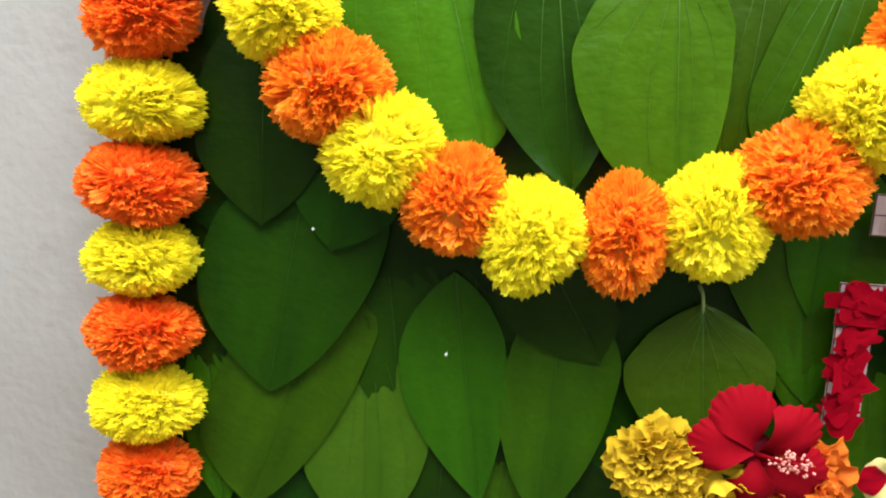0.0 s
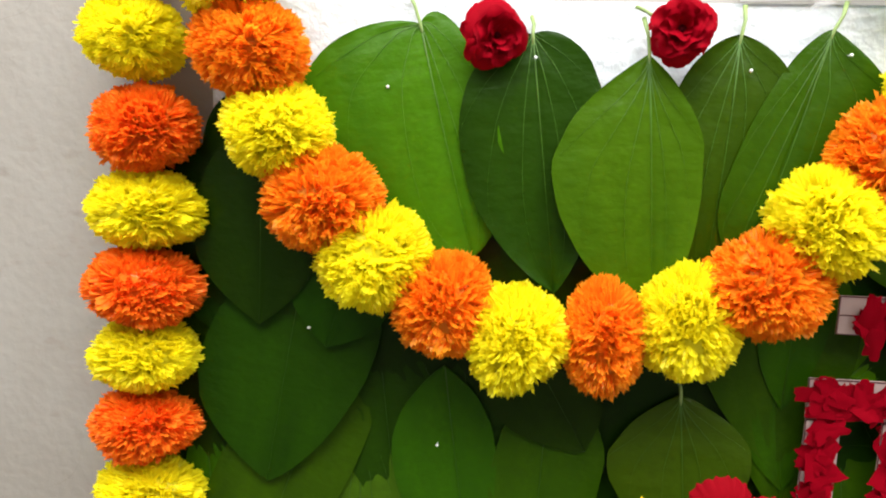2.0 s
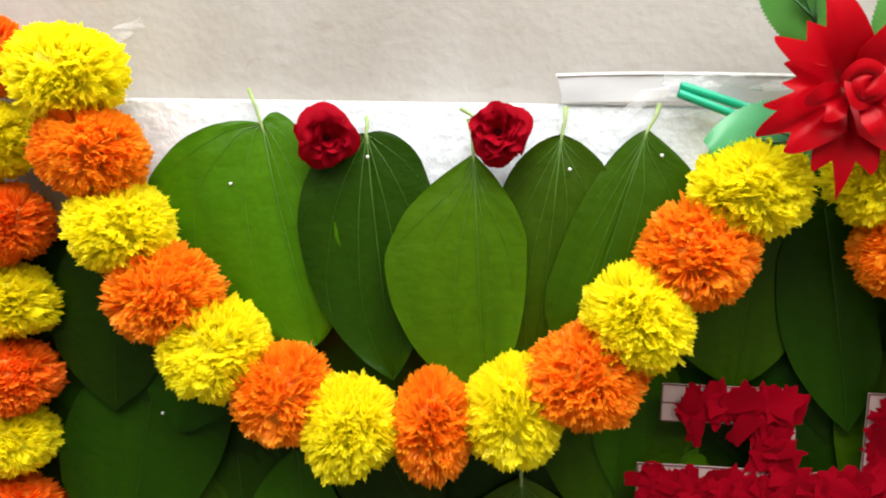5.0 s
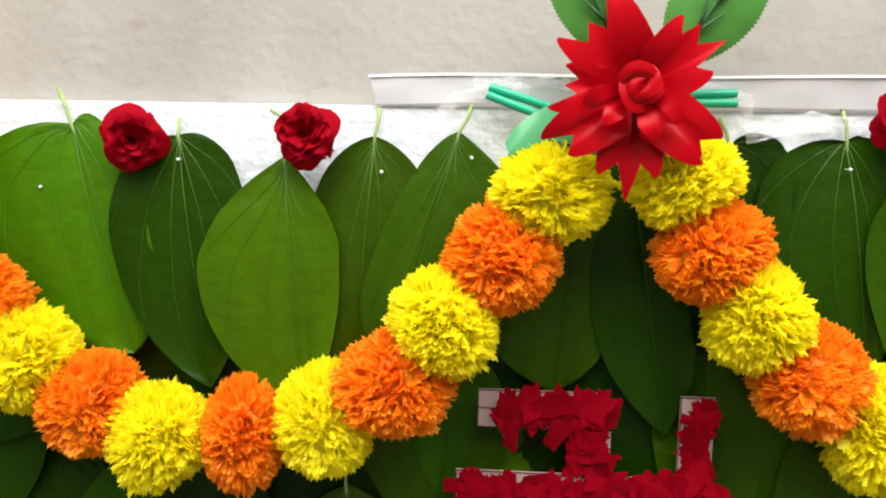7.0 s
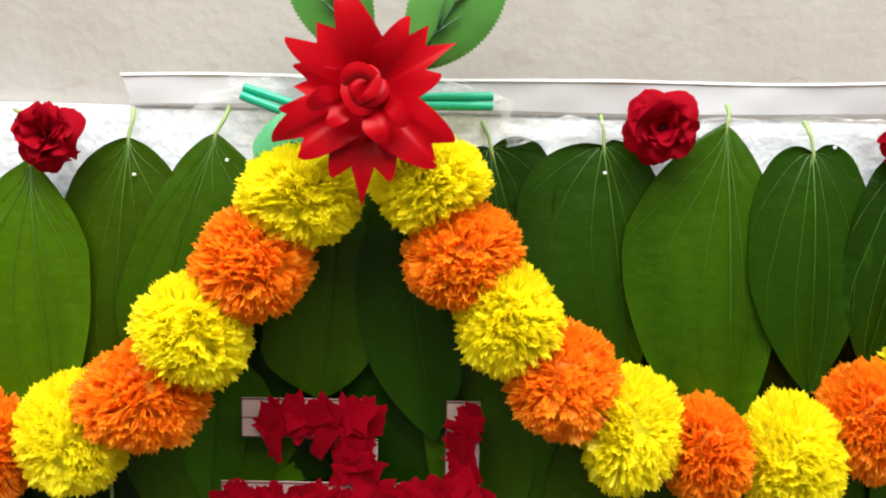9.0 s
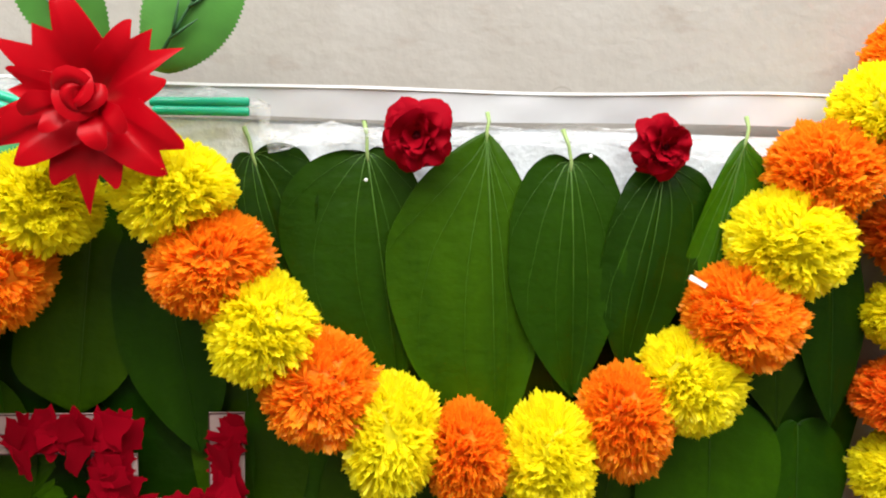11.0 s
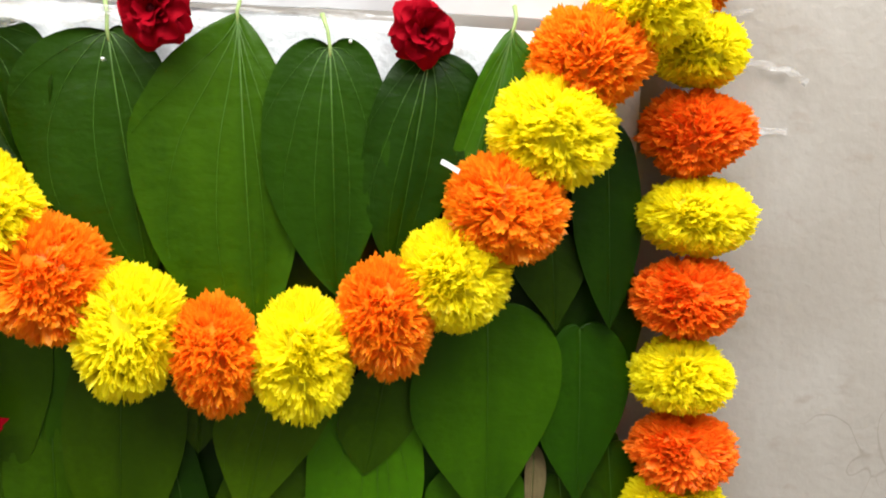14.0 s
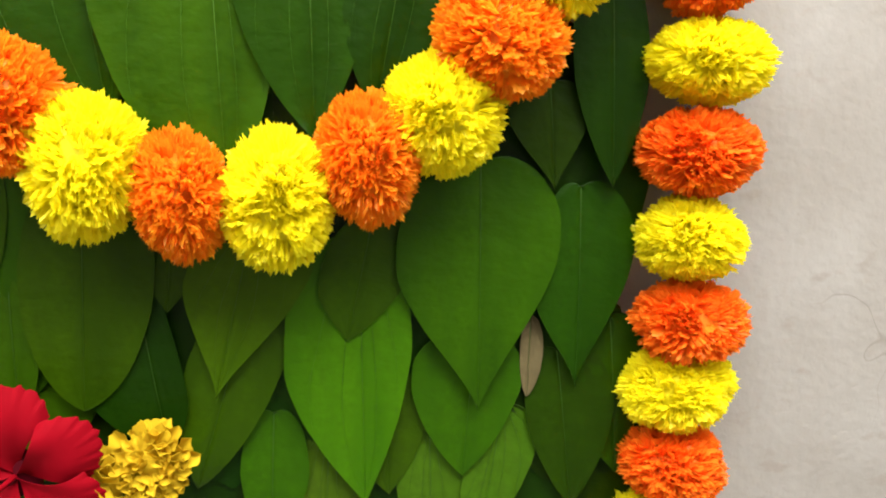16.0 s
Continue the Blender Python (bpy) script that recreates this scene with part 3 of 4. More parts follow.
def ball_core(name, mat):
    bm = bmesh.new()
    bmesh.ops.create_icosphere(bm, subdivisions=2, radius=0.78)
    me = bpy.data.meshes.new(name)
    bm.to_mesh(me)
    bm.free()
    me.materials.append(mat)
    return me


BALLS = {m.name: [pompom("pompom", m, 11 + 7 * i) for i in range(5)] for m in (YELLOW, ORANGE, RED_ORANGE)}
CORES = {m.name: ball_core("core", m) for m in (YELLOW, ORANGE, RED_ORANGE)}
garland_random = random.Random(3)
TURNS = (0, 90, 180, 270)
BALL_LOOK = {YELLOW: "ruffled yellow plastic marigold", ORANGE: "ruffled orange plastic marigold", RED_ORANGE: "ruffled red-orange plastic marigold"}


def garland(rows, y, label, deep):
    """Pompom flowers (x, z, width, height, material) strung on one thread."""
    x0, z0 = rows[0][0], rows[0][1]
    ob = thing("flower_garland", pose(x0, y, z0), label, "garland", "marigold garlands")
    line = []
    for x, z, w, h, mat in rows:
        turn, depth = garland_random.choice(TURNS), deep * garland_random.uniform(0.92, 1.08)
        jut = garland_random.uniform(-0.003, 0.003)
        sx, sz = (w, h) if turn % 180 == 0 else (h, w)
        m = pose(x - x0, jut, z - z0, 0, turn, 0) @ Matrix.Diagonal((sx * 0.5, depth, sz * 0.5, 1))
        flower = part("pompom_flower", garland_random.choice(BALLS[mat.name]), ob, BALL_LOOK[mat], m)
        part("core", CORES[mat.name], flower)
        line.append((x - x0, 0, z - z0))
    v, f = tube(line, 0.0009, 6)
    part("thread", mesh_of("thread", v, f, THREAD), ob)
    return ob


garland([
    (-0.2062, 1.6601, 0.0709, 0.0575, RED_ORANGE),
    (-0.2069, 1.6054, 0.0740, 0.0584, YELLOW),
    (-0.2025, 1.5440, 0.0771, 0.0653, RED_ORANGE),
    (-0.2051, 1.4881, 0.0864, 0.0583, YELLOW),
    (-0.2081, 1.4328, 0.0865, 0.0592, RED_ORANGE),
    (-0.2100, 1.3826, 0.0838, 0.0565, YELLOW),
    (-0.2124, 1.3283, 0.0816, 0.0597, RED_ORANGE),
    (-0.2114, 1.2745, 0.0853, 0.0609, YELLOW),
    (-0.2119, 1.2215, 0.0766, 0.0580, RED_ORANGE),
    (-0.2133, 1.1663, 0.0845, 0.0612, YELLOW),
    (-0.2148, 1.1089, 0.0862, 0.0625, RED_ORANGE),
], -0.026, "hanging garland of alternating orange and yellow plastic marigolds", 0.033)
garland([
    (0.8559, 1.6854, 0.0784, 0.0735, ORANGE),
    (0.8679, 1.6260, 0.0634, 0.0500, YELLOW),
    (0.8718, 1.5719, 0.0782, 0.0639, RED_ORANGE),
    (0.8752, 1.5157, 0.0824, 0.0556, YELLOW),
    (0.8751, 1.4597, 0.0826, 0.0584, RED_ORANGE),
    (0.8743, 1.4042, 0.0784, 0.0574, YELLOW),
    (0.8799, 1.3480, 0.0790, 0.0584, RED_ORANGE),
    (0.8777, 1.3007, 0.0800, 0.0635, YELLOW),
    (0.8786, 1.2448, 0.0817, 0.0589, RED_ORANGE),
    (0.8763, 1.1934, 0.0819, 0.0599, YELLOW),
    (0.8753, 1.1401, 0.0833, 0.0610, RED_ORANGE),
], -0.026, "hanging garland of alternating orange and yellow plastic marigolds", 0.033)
garland([
    (-0.1346, 1.6479, 0.0810, 0.0675, YELLOW),
    (-0.1208, 1.5978, 0.0794, 0.0672, ORANGE),
    (-0.1029, 1.5464, 0.0804, 0.0680, YELLOW),
    (-0.0736, 1.5034, 0.0798, 0.0723, ORANGE),
    (-0.0392, 1.4654, 0.0795, 0.0738, YELLOW),
    (0.0084, 1.4355, 0.0719, 0.0719, ORANGE),
    (0.0555, 1.4158, 0.0717, 0.0800, YELLOW),
    (0.1109, 1.4202, 0.0560, 0.0791, ORANGE),
    (0.1651, 1.4321, 0.0692, 0.0792, YELLOW),
    (0.2097, 1.4598, 0.0804, 0.0753, ORANGE),
    (0.2415, 1.4993, 0.0765, 0.0740, YELLOW),
    (0.2775, 1.5418, 0.0755, 0.0741, ORANGE),
    (0.3045, 1.5832, 0.0752, 0.0630, YELLOW),
], -0.046, "swagged garland of yellow and orange plastic marigolds", 0.036)
right_swag = garland([
    (0.3820, 1.5921, 0.0705, 0.0655, YELLOW),
    (0.4020, 1.5494, 0.0736, 0.0681, ORANGE),
    (0.4331, 1.5107, 0.0717, 0.0738, YELLOW),
    (0.4667, 1.4721, 0.0751, 0.0776, ORANGE),
    (0.5100, 1.4418, 0.0671, 0.0842, YELLOW),
    (0.5593, 1.4274, 0.0557, 0.0772, ORANGE),
    (0.6107, 1.4261, 0.0645, 0.0823, YELLOW),
    (0.6615, 1.4504, 0.0632, 0.0798, ORANGE),
    (0.7034, 1.4757, 0.0742, 0.0721, YELLOW),
    (0.7351, 1.5197, 0.0803, 0.0719, ORANGE),
    (0.7619, 1.5691, 0.0833, 0.0746, YELLOW),
    (0.7850, 1.6132, 0.0774, 0.0713, ORANGE),
    (0.8200, 1.6511, 0.0740, 0.0722, YELLOW),
], -0.046, "swagged garland of yellow and orange plastic marigolds", 0.036)


# an end of white plastic thread that sticks out of a flower
for sx, sy, sz, turn, long in ((0.7010, -0.064, 1.5425, 62, 0.0125),):
    v, f = sheet([[(u * 0.0016, -0.0006 * math.sin(3 * k), k * long) for u in (-1, 0, 1)] for k in (0, 0.33, 0.66, 1)], 0.0004)
    part("thread_end", mesh_of("thread_end", v, f, PIN, True), right_swag, "white plastic thread end", Matrix.Translation(-right_swag.matrix_basis.translation) @ pose(sx, sy, sz, 0, -turn, 0))


# ---- flowers ----
def fan(a0, spread, r0, r1, depth, rows=7, cols=11, trim=0.2, ruffle=0.0, waves=3.0, phase=0.0, neck=1.0, thick=0.0004, fringe=0.0):
    """A petal that opens from a flower's heart, which looks along -y. depth(u, v): how far it stands out."""
    grid = []
    for i in range(rows):
        v = i / (rows - 1)
        row = []
        for j in range(cols):
            u = 2 * j / (cols - 1) - 1
            a = a0 + u * spread * (neck + (1 - neck) * v)
            r = r0 + (r1 - r0) * v * (1 - trim * u * u * v) * (1 + 0.35 * ruffle * math.sin(2.3 * waves * u + phase) * v)
            r *= 1 + fringe * (math.sin(29 * u + phase) + 0.6 * math.sin(47 * u)) * v ** 8
            y = -depth(u, v) + ruffle * r1 * 0.35 * math.sin(waves * 3 * u + phase) * v * v
            row.append((r * math.cos(a), y, r * math.sin(a)))
        grid.append(row)
    return sheet(grid, thick)


def rose(x, y, z, size, seed, tilt, spin, bud=True):
    rnd = random.Random(seed)
    ob = thing("rose", pose(x, y, z, tilt[0], 0, tilt[1]), "small deep red rose resting at the leaf tops", "rose", "red roses")
    rings = ((6, 0.30, 1.04, 0.40, 56, 0.42), (6, 0.22, 0.88, 0.56, 54, 0.16), (5, 0.16, 0.68, 0.66, 58, 0.02), (4, 0.10, 0.50, 0.70, 62, 0.0), (3, 0.06, 0.32, 0.66, 75, -0.05))
    for k, (count, r0, r1, high, spread, back) in enumerate(rings):
        for i in range(count):
            a = radians(spin + 360 / count * i + 37 * k + rnd.uniform(-20, 20))
            high_i, r_i = high * rnd.uniform(0.85, 1.15), r1 * rnd.uniform(0.86, 1.1)
            v, f = fan(a, radians(spread), r0 * size, r_i * size,
                       lambda u, w, h=high_i, b=back: size * (h * (0.35 + 0.65 * w ** 0.7) - b * w ** 4 + 0.06 * math.cos(2.4 * u)),
                       ruffle=0.4, waves=rnd.uniform(1.0, 3.0), phase=rnd.uniform(0, 6), trim=0.1, fringe=0.012, cols=21)
            part("petal", mesh_of("petal", v, f, ROSE, True), ob)
    bm = bmesh.new()
    bmesh.ops.create_icosphere(bm, subdivisions=2, radius=0.2 * size)
    for q in bm.verts:
        q.co = (q.co.x, q.co.y * 1.3 - 0.2 * size, q.co.z)
    me = bpy.data.meshes.new("heart")
    bm.to_mesh(me)
    bm.free()
    me.materials.append(ROSE_HEART)
    part("heart", me, ob, "dark folded heart")
    if bud:
        v, f = tube([(-0.7 * size, 0.002, 0.35 * size), (-1.05 * size, 0.004, 0.62 * size), (-1.4 * size, 0.005, 0.8 * size)], [0.0014, 0.0012, 0.0013], 7)
        part("stalk", mesh_of("stalk", v, f, STALK, True), ob, "short cut stalk")
    return ob


rose(0.0336, -0.024, 1.6107, 0.0195, 1, (8, 14), 20, False)
rose(0.1503, -0.027, 1.6147, 0.0205, 2, (-6, -8), 55)
rose(0.5245, -0.027, 1.6290, 0.0212, 3, (4, -14), 5, False)
rose(0.6808, -0.026, 1.6268, 0.0195, 4, (2, 6), 80, False)


def satin_petal(tips, a0, a1, hub=0.004, rise=0.010, back=0.006, waist=0.42):
    """A satin petal between the angles a0 and a1, cut into points; tips: (angle, reach) of each point."""
    marks = [(a0, waist * tips[0][1])]
    for n, (a, r) in enumerate(tips):
        marks.append((a, r))
        if n + 1 < len(tips):
            b, q = tips[n + 1]
            marks.append(((a + b) / 2, min(r, q) * 0.80))
    marks.append((a1, waist * tips[-1][1]))
    cols, rows = 8 * (len(marks) - 1) + 1, 12
    even = 0.7 * max(r for a, r in tips)
    grid = []
    for i in range(rows):
        v = i / (rows - 1)
        row = []
        for j in range(cols):
            n, q = min(j // 8, len(marks) - 2), (j - 8 * min(j // 8, len(marks) - 2)) / 8
            (a, r), (b, t) = ((radians(w), e) for w, e in marks[n:n + 2])
            px, pz = r * math.cos(a) * (1 - q) + t * math.cos(b) * q, r * math.sin(a) * (1 - q) + t * math.sin(b) * q
            if n in (0, len(marks) - 2):
                px, pz = px * (1 + 0.22 * math.sin(math.pi * q)), pz * (1 + 0.22 * math.sin(math.pi * q))
            far = math.hypot(px, pz)
            reach = hub + ((even + (far - even) * v ** 1.6) * v) * (1 - hub / even)
            u = 2 * j / (cols - 1) - 1
            w = 0.75 * reach / even
            y = 0.010 * (1 - w) ** 2 - rise * math.sin(math.pi * 0.62 * w) + back * w ** 3 - 0.003 * u * u * w + 0.0008 * math.sin(5 * u + 3 * w) * w
            row.append((reach * px / far, y, reach * pz / far))
        grid.append(row)
    return sheet(grid, 0.0005)


def satin_flower(x, y, z):
    ob = thing("artificial_flower", pose(x, y, z), "red satin artificial flower with pointed petals and green leaves", "flower")
    for tips, a0, a1, push in ((((109, 0.063), (127, 0.047), (147, 0.054)), 70, 170, 0.004), (((16, 0.041), (31, 0.057), (49, 0.050), (61, 0.047)), -20, 88, 0.002),
                               (((-45, 0.056), (-28, 0.055)), -84, 2, 0.0), (((-112, 0.050), (-93, 0.064), (-76, 0.049)), -138, -48, 0.003),
                               (((-152, 0.060), (-137, 0.052)), -182, -100, -0.002), (((162, 0.043), (176, 0.041), (190, 0.051)), 142, 214, 0.001)):
        part("petal", mesh_of("petal", *satin_petal(tips, a0, a1), SILK_RED, True), ob, m=pose(0, push, 0))
    for tips, a0, a1 in ((((204, 0.031), (222, 0.027)), 178, 244), (((-64, 0.030), (-46, 0.029)), -92, -16)):
        part("inner_petal", mesh_of("inner_petal", *satin_petal(tips, a0, a1, 0.002, 0.013, 0.001, 0.7), SILK_RED, True), ob, "glossy inner petal", pose(-0.001, -0.005, 0.002))
    for k, (a, high, wide, close) in enumerate(((222, 0.019, 0.0190, 0.0), (95, 0.024, 0.0180, 0.25), (-15, 0.022, 0.0165, 0.1), (-80, 0.021, 0.0165, 0.3), (170, 0.027, 0.0140, 0.7), (40, 0.026, 0.0125, 0.9))):
        v, f = fan(radians(a), radians(70), 0.0008, wide, lambda u, w, h=high, c=close: h * (0.25 + 0.75 * math.sin(math.pi * 0.5 * min(1, 1.25 * w))) * (1 - c * 0.35 * w ** 2) - 0.006 * u * u * w, rows=10, trim=0.42, ruffle=0.05, phase=k)
        part("bud_petal", mesh_of("bud_petal", v, f, SILK_RED, True), ob, "folded petal of the bud", pose(-0.001 - (0.002 + 0.001 * k) * math.cos(radians(a)), 0, 0.003 - (0.002 + 0.001 * k) * math.sin(radians(a)), 9 * math.sin(2 * k), 0, 11 * math.cos(2 * k)))

    def serrated(px, py, pz, angle, length, half, mat, tilt, label):
        grid = []
        for i in range(65):
            v = i / 64
            w = half * math.sin(math.pi * min(1, v * 0.94 + 0.03)) ** 0.62 * (1.0 + (0.045 if i % 2 else -0.02))
            grid.append([(u * w, 0.004 * u * u - 0.004 * math.sin(3 * v) + 0.0015 * math.sin(5 * v + 2 * u), length * v + abs(u) * 0.002) for u in (-1, -0.7, -0.4, -0.15, 0, 0.15, 0.4, 0.7, 1)])
        leaf = part("leaf", mesh_of("leaf", *sheet(grid, 0.0005), mat, True), ob, label, pose(px, py, pz, 0, 90 - angle, 0) @ pose(0, 0, 0, tilt, 0, 0))
        for a, start, size in ((0, 0.05, 0.8), (38, 0.25, 0.28), (-38, 0.3, 0.28), (40, 0.5, 0.24), (-40, 0.55, 0.22)):
            v, f = tube([(math.sin(radians(a)) * size * length * k * 0.5, -0.0012 - 0.004 * math.sin(3 * (start + size * k * 0.8)) + 0.0006 * k, length * (start + math.cos(radians(a)) * size * k)) for k in (0, 0.35, 0.7, 1)], [0.0011, 0.001, 0.0007, 0.0003], 5)
            part("printed_vein", mesh_of("printed_vein", v, f, SILK_VEIN, True), leaf)

    serrated(-0.006, 0.028, 0.022, 118, 0.078, 0.022, SILK_GREEN, 6, "serrated green satin leaf with dark veins")
    serrated(0.024, 0.026, 0.018, 57, 0.082, 0.025, SILK_GREEN, 4, "serrated green satin leaf with dark veins")
    serrated(0.002, 0.024, -0.025, 188, 0.072, 0.025, SILK_MINT, -4, "glossy mint green satin leaf")
    v, f = tube([(0, 0.0, 0), (0.001, 0.03, -0.003), (0.004, 0.066, -0.003)], 0.0022, 8)
    part("stem", mesh_of("stem", v, f, STRAW, True), ob, "green plastic stem")


satin_flower(0.3479, -0.076, 1.6416)


def plastic_tube(x0, z0, x1, z1, y):
    ob = thing("plastic_tube", pose(x0, y, z0), "short turquoise green plastic tube taped to the card", "tube", "green plastic tubes")
    d = Vector((x1 - x0, 0, z1 - z0))
    v, f = tube([d * k for k in (0, 0.03, 0.5, 0.97, 1)], [0.0026, 0.0029, 0.0029, 0.0029, 0.0026], 12, False)
    v2, f2 = tube([d * k for k in (0, 0.5, 1)], 0.002, 12, False)
    n = len(v)
    part("tube_wall", mesh_of("tube_wall", v + v2, f + [tuple(n + i for i in reversed(q)) for q in f2], STRAW, True), ob)


plastic_tube(0.2655, 1.6475, 0.318, 1.6310, -0.0175)
plastic_tube(0.2640, 1.6425, 0.312, 1.6250, -0.0190)
plastic_tube(0.362, 1.6435, 0.4205, 1.6455, -0.0175)
plastic_tube(0.364, 1.6385, 0.4205, 1.6395, -0.0190)


def tape(points, wide, label, sag=0.002, y=-0.0135):
    """A creased length of clear tape along points (x, z)."""
    x0, z0 = points[0]
    ob = thing("clear_tape", pose(x0, y, z0), label, "tape", "bits of clear tape")
    rnd = random.Random(int(x0 * 1e4))
    grid = []
    for k in range(25):
        s = k / 24 * (len(points) - 1)
        i = min(int(s), len(points) - 2)
        a, b = Vector(points[i]), Vector(points[i + 1])
        p = a.lerp(b, s - i)
        d = (b - a).normalized()
        n = Vector((-d.y, d.x))
        row = []
        for j in range(7):
            u = j / 3 - 1
            q = p + n * u * wide * 0.5 * (0.8 + 0.2 * math.sin(7 * s + x0 * 90)) - Vector((x0, z0))
            row.append((q.x, sag * math.sin(9 * u + 4 * s) * 0.5 + rnd.uniform(-0.0006, 0.0006), q.y))
        grid.append(row)
    part("film", mesh_of("film", *sheet(grid), FILM, True), ob)


tape([(0.222, 1.622), (0.245, 1.640), (0.272, 1.648), (0.292, 1.645)], 0.011, "creased milky clear tape holding the green tubes")
tape([(0.255, 1.652), (0.30, 1.651), (0.345, 1.650)], 0.012, "creased clear tape over the card strip")
tape([(0.345, 1.647), (0.39, 1.650), (0.428, 1.644), (0.430, 1.622)], 0.010, "creased clear tape holding the green tubes")
tape([(0.43, 1.622), (0.47, 1.628), (0.52, 1.626), (0.58, 1.630), (0.64, 1.633), (0.70, 1.628), (0.76, 1.62)], 0.016, "loose wrinkled clear film along the board's top", 0.004, -0.0095)
tape([(0.895, 1.628), (0.93, 1.6245), (0.955, 1.622), (0.973, 1.6135)], 0.0075, "twisted end of clear tape on the plaster", 0.003, 0.0055)
tape([(0.89, 1.652), (0.912, 1.658), (0.925, 1.6625)], 0.004, "thin end of clear tape on the plaster", 0.001, 0.0075)
tape([(0.895, 1.568), (0.925, 1.576), (0.962, 1.578)], 0.007, "pale end of clear tape on the plaster", 0.001, 0.0085)
tape([(-0.16, 1.662), (-0.14, 1.676), (-0.11, 1.69)], 0.012, "pale length of clear tape on the plaster", 0.001, 0.0085)

# a small black stud in place of the dark nail hole
tagged(new("nail", mesh_of("nail", *tube([(0.934, 0.0105, 1.682), (0.934, 0.0065, 1.682), (0.934, 0.0055, 1.682)], [0.0012, 0.0012, 0.0007], 8), HOLE, True)), "tiny dark stud standing for a nail hole in the plaster", "nail")


# ---- petal emblem on paper strips ----
emblem = thing("petal_emblem", pose(0.335, -0.0265, 1.38), "crossed printed paper strips covered with torn red petals", "decoration")
scrap_random = random.Random(21)


def scrap_mesh(seed):
    """A torn flat bit of petal with an uneven edge and a slight curl."""
    rnd = random.Random(seed)
    w0, w1, curl, skew = rnd.uniform(0.3, 0.75), rnd.uniform(0.45, 1.0), rnd.uniform(-0.25, 0.35), rnd.uniform(-0.25, 0.25)
    ends = [[rnd.uniform(-0.08, 0.08) for _ in range(4)] for _ in range(2)]
    foot, cut = ([float(np.interp(c, (0, 3, 5, 8), e)) + rnd.uniform(-0.02, 0.02) for c in range(9)] for e in ends)
    left, right = ([float(np.interp(i, (0, 2, 4, 6), [rnd.uniform(0.85, 1.12) for _ in range(4)])) for i in range(7)] for _ in range(2))
    grid = []
    for i in range(7):
        v = i / 6
        half = 0.5 * (w0 + (w1 - w0) * v)
        row = []
        for c in range(9):
            u = c / 4 - 1
            edge = (left if u < 0 else right)[i] if abs(u) > 0.7 else 1
            z = v - 0.5 + foot[c] * (1 - v) ** 2 + cut[c] * v * v
            row.append((u * half * edge + skew * (v - 0.5), -0.06 - curl * (v - 0.4) ** 2 - 0.05 * u * u * math.sin(3 * v + seed) - 0.05 * math.sin(4 * v + 2 * u + seed), z))
        grid.append(row)
    return mesh_of("petal", *sheet(grid, 0.015), SCRAP, True)


SCRAPS = [scrap_mesh(40 + i) for i in range(12)]


def paper_strip(x0, x1, z0, z1, step, bare=0.0, lift=0.0):
    """A strip of printed paper with ruled lines, petals stuck along it."""
    cx, cz = (x0 + x1) / 2 - 0.335, (z0 + z1) / 2 - 1.38
    w, h = x1 - x0, z1 - z0
    strip = part("paper_strip", block("paper_strip", -w / 2, w / 2, -0.0008 - lift, 0.0008 - lift, -h / 2, h / 2, PAPER), emblem, "pale pink printed paper strip", pose(cx, 0, cz))
    for bar in ((-w / 2, w / 2, h / 2 - 0.0009, h / 2), (-w / 2, w / 2, -h / 2, -h / 2 + 0.0007), (-w / 2, -w / 2 + 0.0007, -h / 2, h / 2),
                (-w / 2, w / 2, -0.0004, 0.0004), (0.12 * w, 0.14 * w, -h / 2, h / 2), (-0.3 * w, -0.12 * w, 0.16 * h, 0.22 * h), (-0.32 * w, -0.16 * w, -0.3 * h, -0.24 * h)):
        part("printed_line", block("printed_line", bar[0], bar[1], -0.0011 - lift, -0.0009 - lift, bar[2], bar[3], INK), strip)
    long = max(w, h)
    n = max(3, int((1 - bare) * long / step * 4.4))
    for i in range(n):
        k = bare + (1 - bare) * (i + 0.5) / n
        off = scrap_random.uniform(-0.27, 0.27)
        px, pz = (w * (k - 0.5), h * off) if w >= h else (w * off, -h * (k - 0.5))
        size = scrap_random.uniform(0.5, 0.95) * min(w, h)
        part("petal", scrap_random.choice(SCRAPS), emblem, "", pose(cx + px, -0.0012 - lift - 0.0006 * (i % 5), cz + pz, scrap_random.uniform(-13, 13), scrap_random.uniform(0, 360), scrap_random.uniform(-13, 13)) @ Matrix.Diagonal((size * scrap_random.uniform(0.7, 1.2), size * 0.55, size, 1)))


paper_strip(0.2637, 0.3487, 1.4245, 1.4505, 0.0085, 0.22)
paper_strip(0.3240, 0.3520, 1.3950, 1.4240, 0.005, 0.0, 0.0004)
paper_strip(0.2500, 0.4198, 1.3660, 1.3940, 0.0085, 0.03, 0.0008)
paper_strip(0.3960, 0.4182, 1.3945, 1.4505, 0.0085, 0.12)
paper_strip(0.2510, 0.2740, 1.2985, 1.3655, 0.0075, 0.0)
paper_strip(0.3000, 0.3280, 1.3000, 1.3655, 0.008, 0.0)
for px, pz, turn, size in ((0.281, 1.4375, 25, 0.027), (0.286, 1.421, 12, 0.025), (0.310, 1.442, 70, 0.036), (0.336, 1.444, 110, 0.032), (0.317, 1.425, 30, 0.03), (0.338, 1.411, 80, 0.034), (0.343, 1.402, -20, 0.032), (0.404, 1.418, 5, 0.034), (0.408, 1.400, 170, 0.033)):
    part("petal", SCRAPS[int(px * 1000) % 12], emblem, "", pose(px - 0.335, -0.0052, pz - 1.38, 16, turn, -14) @ Matrix.Diagonal((size * 0.75, size * 0.5, size * 0.9, 1)))


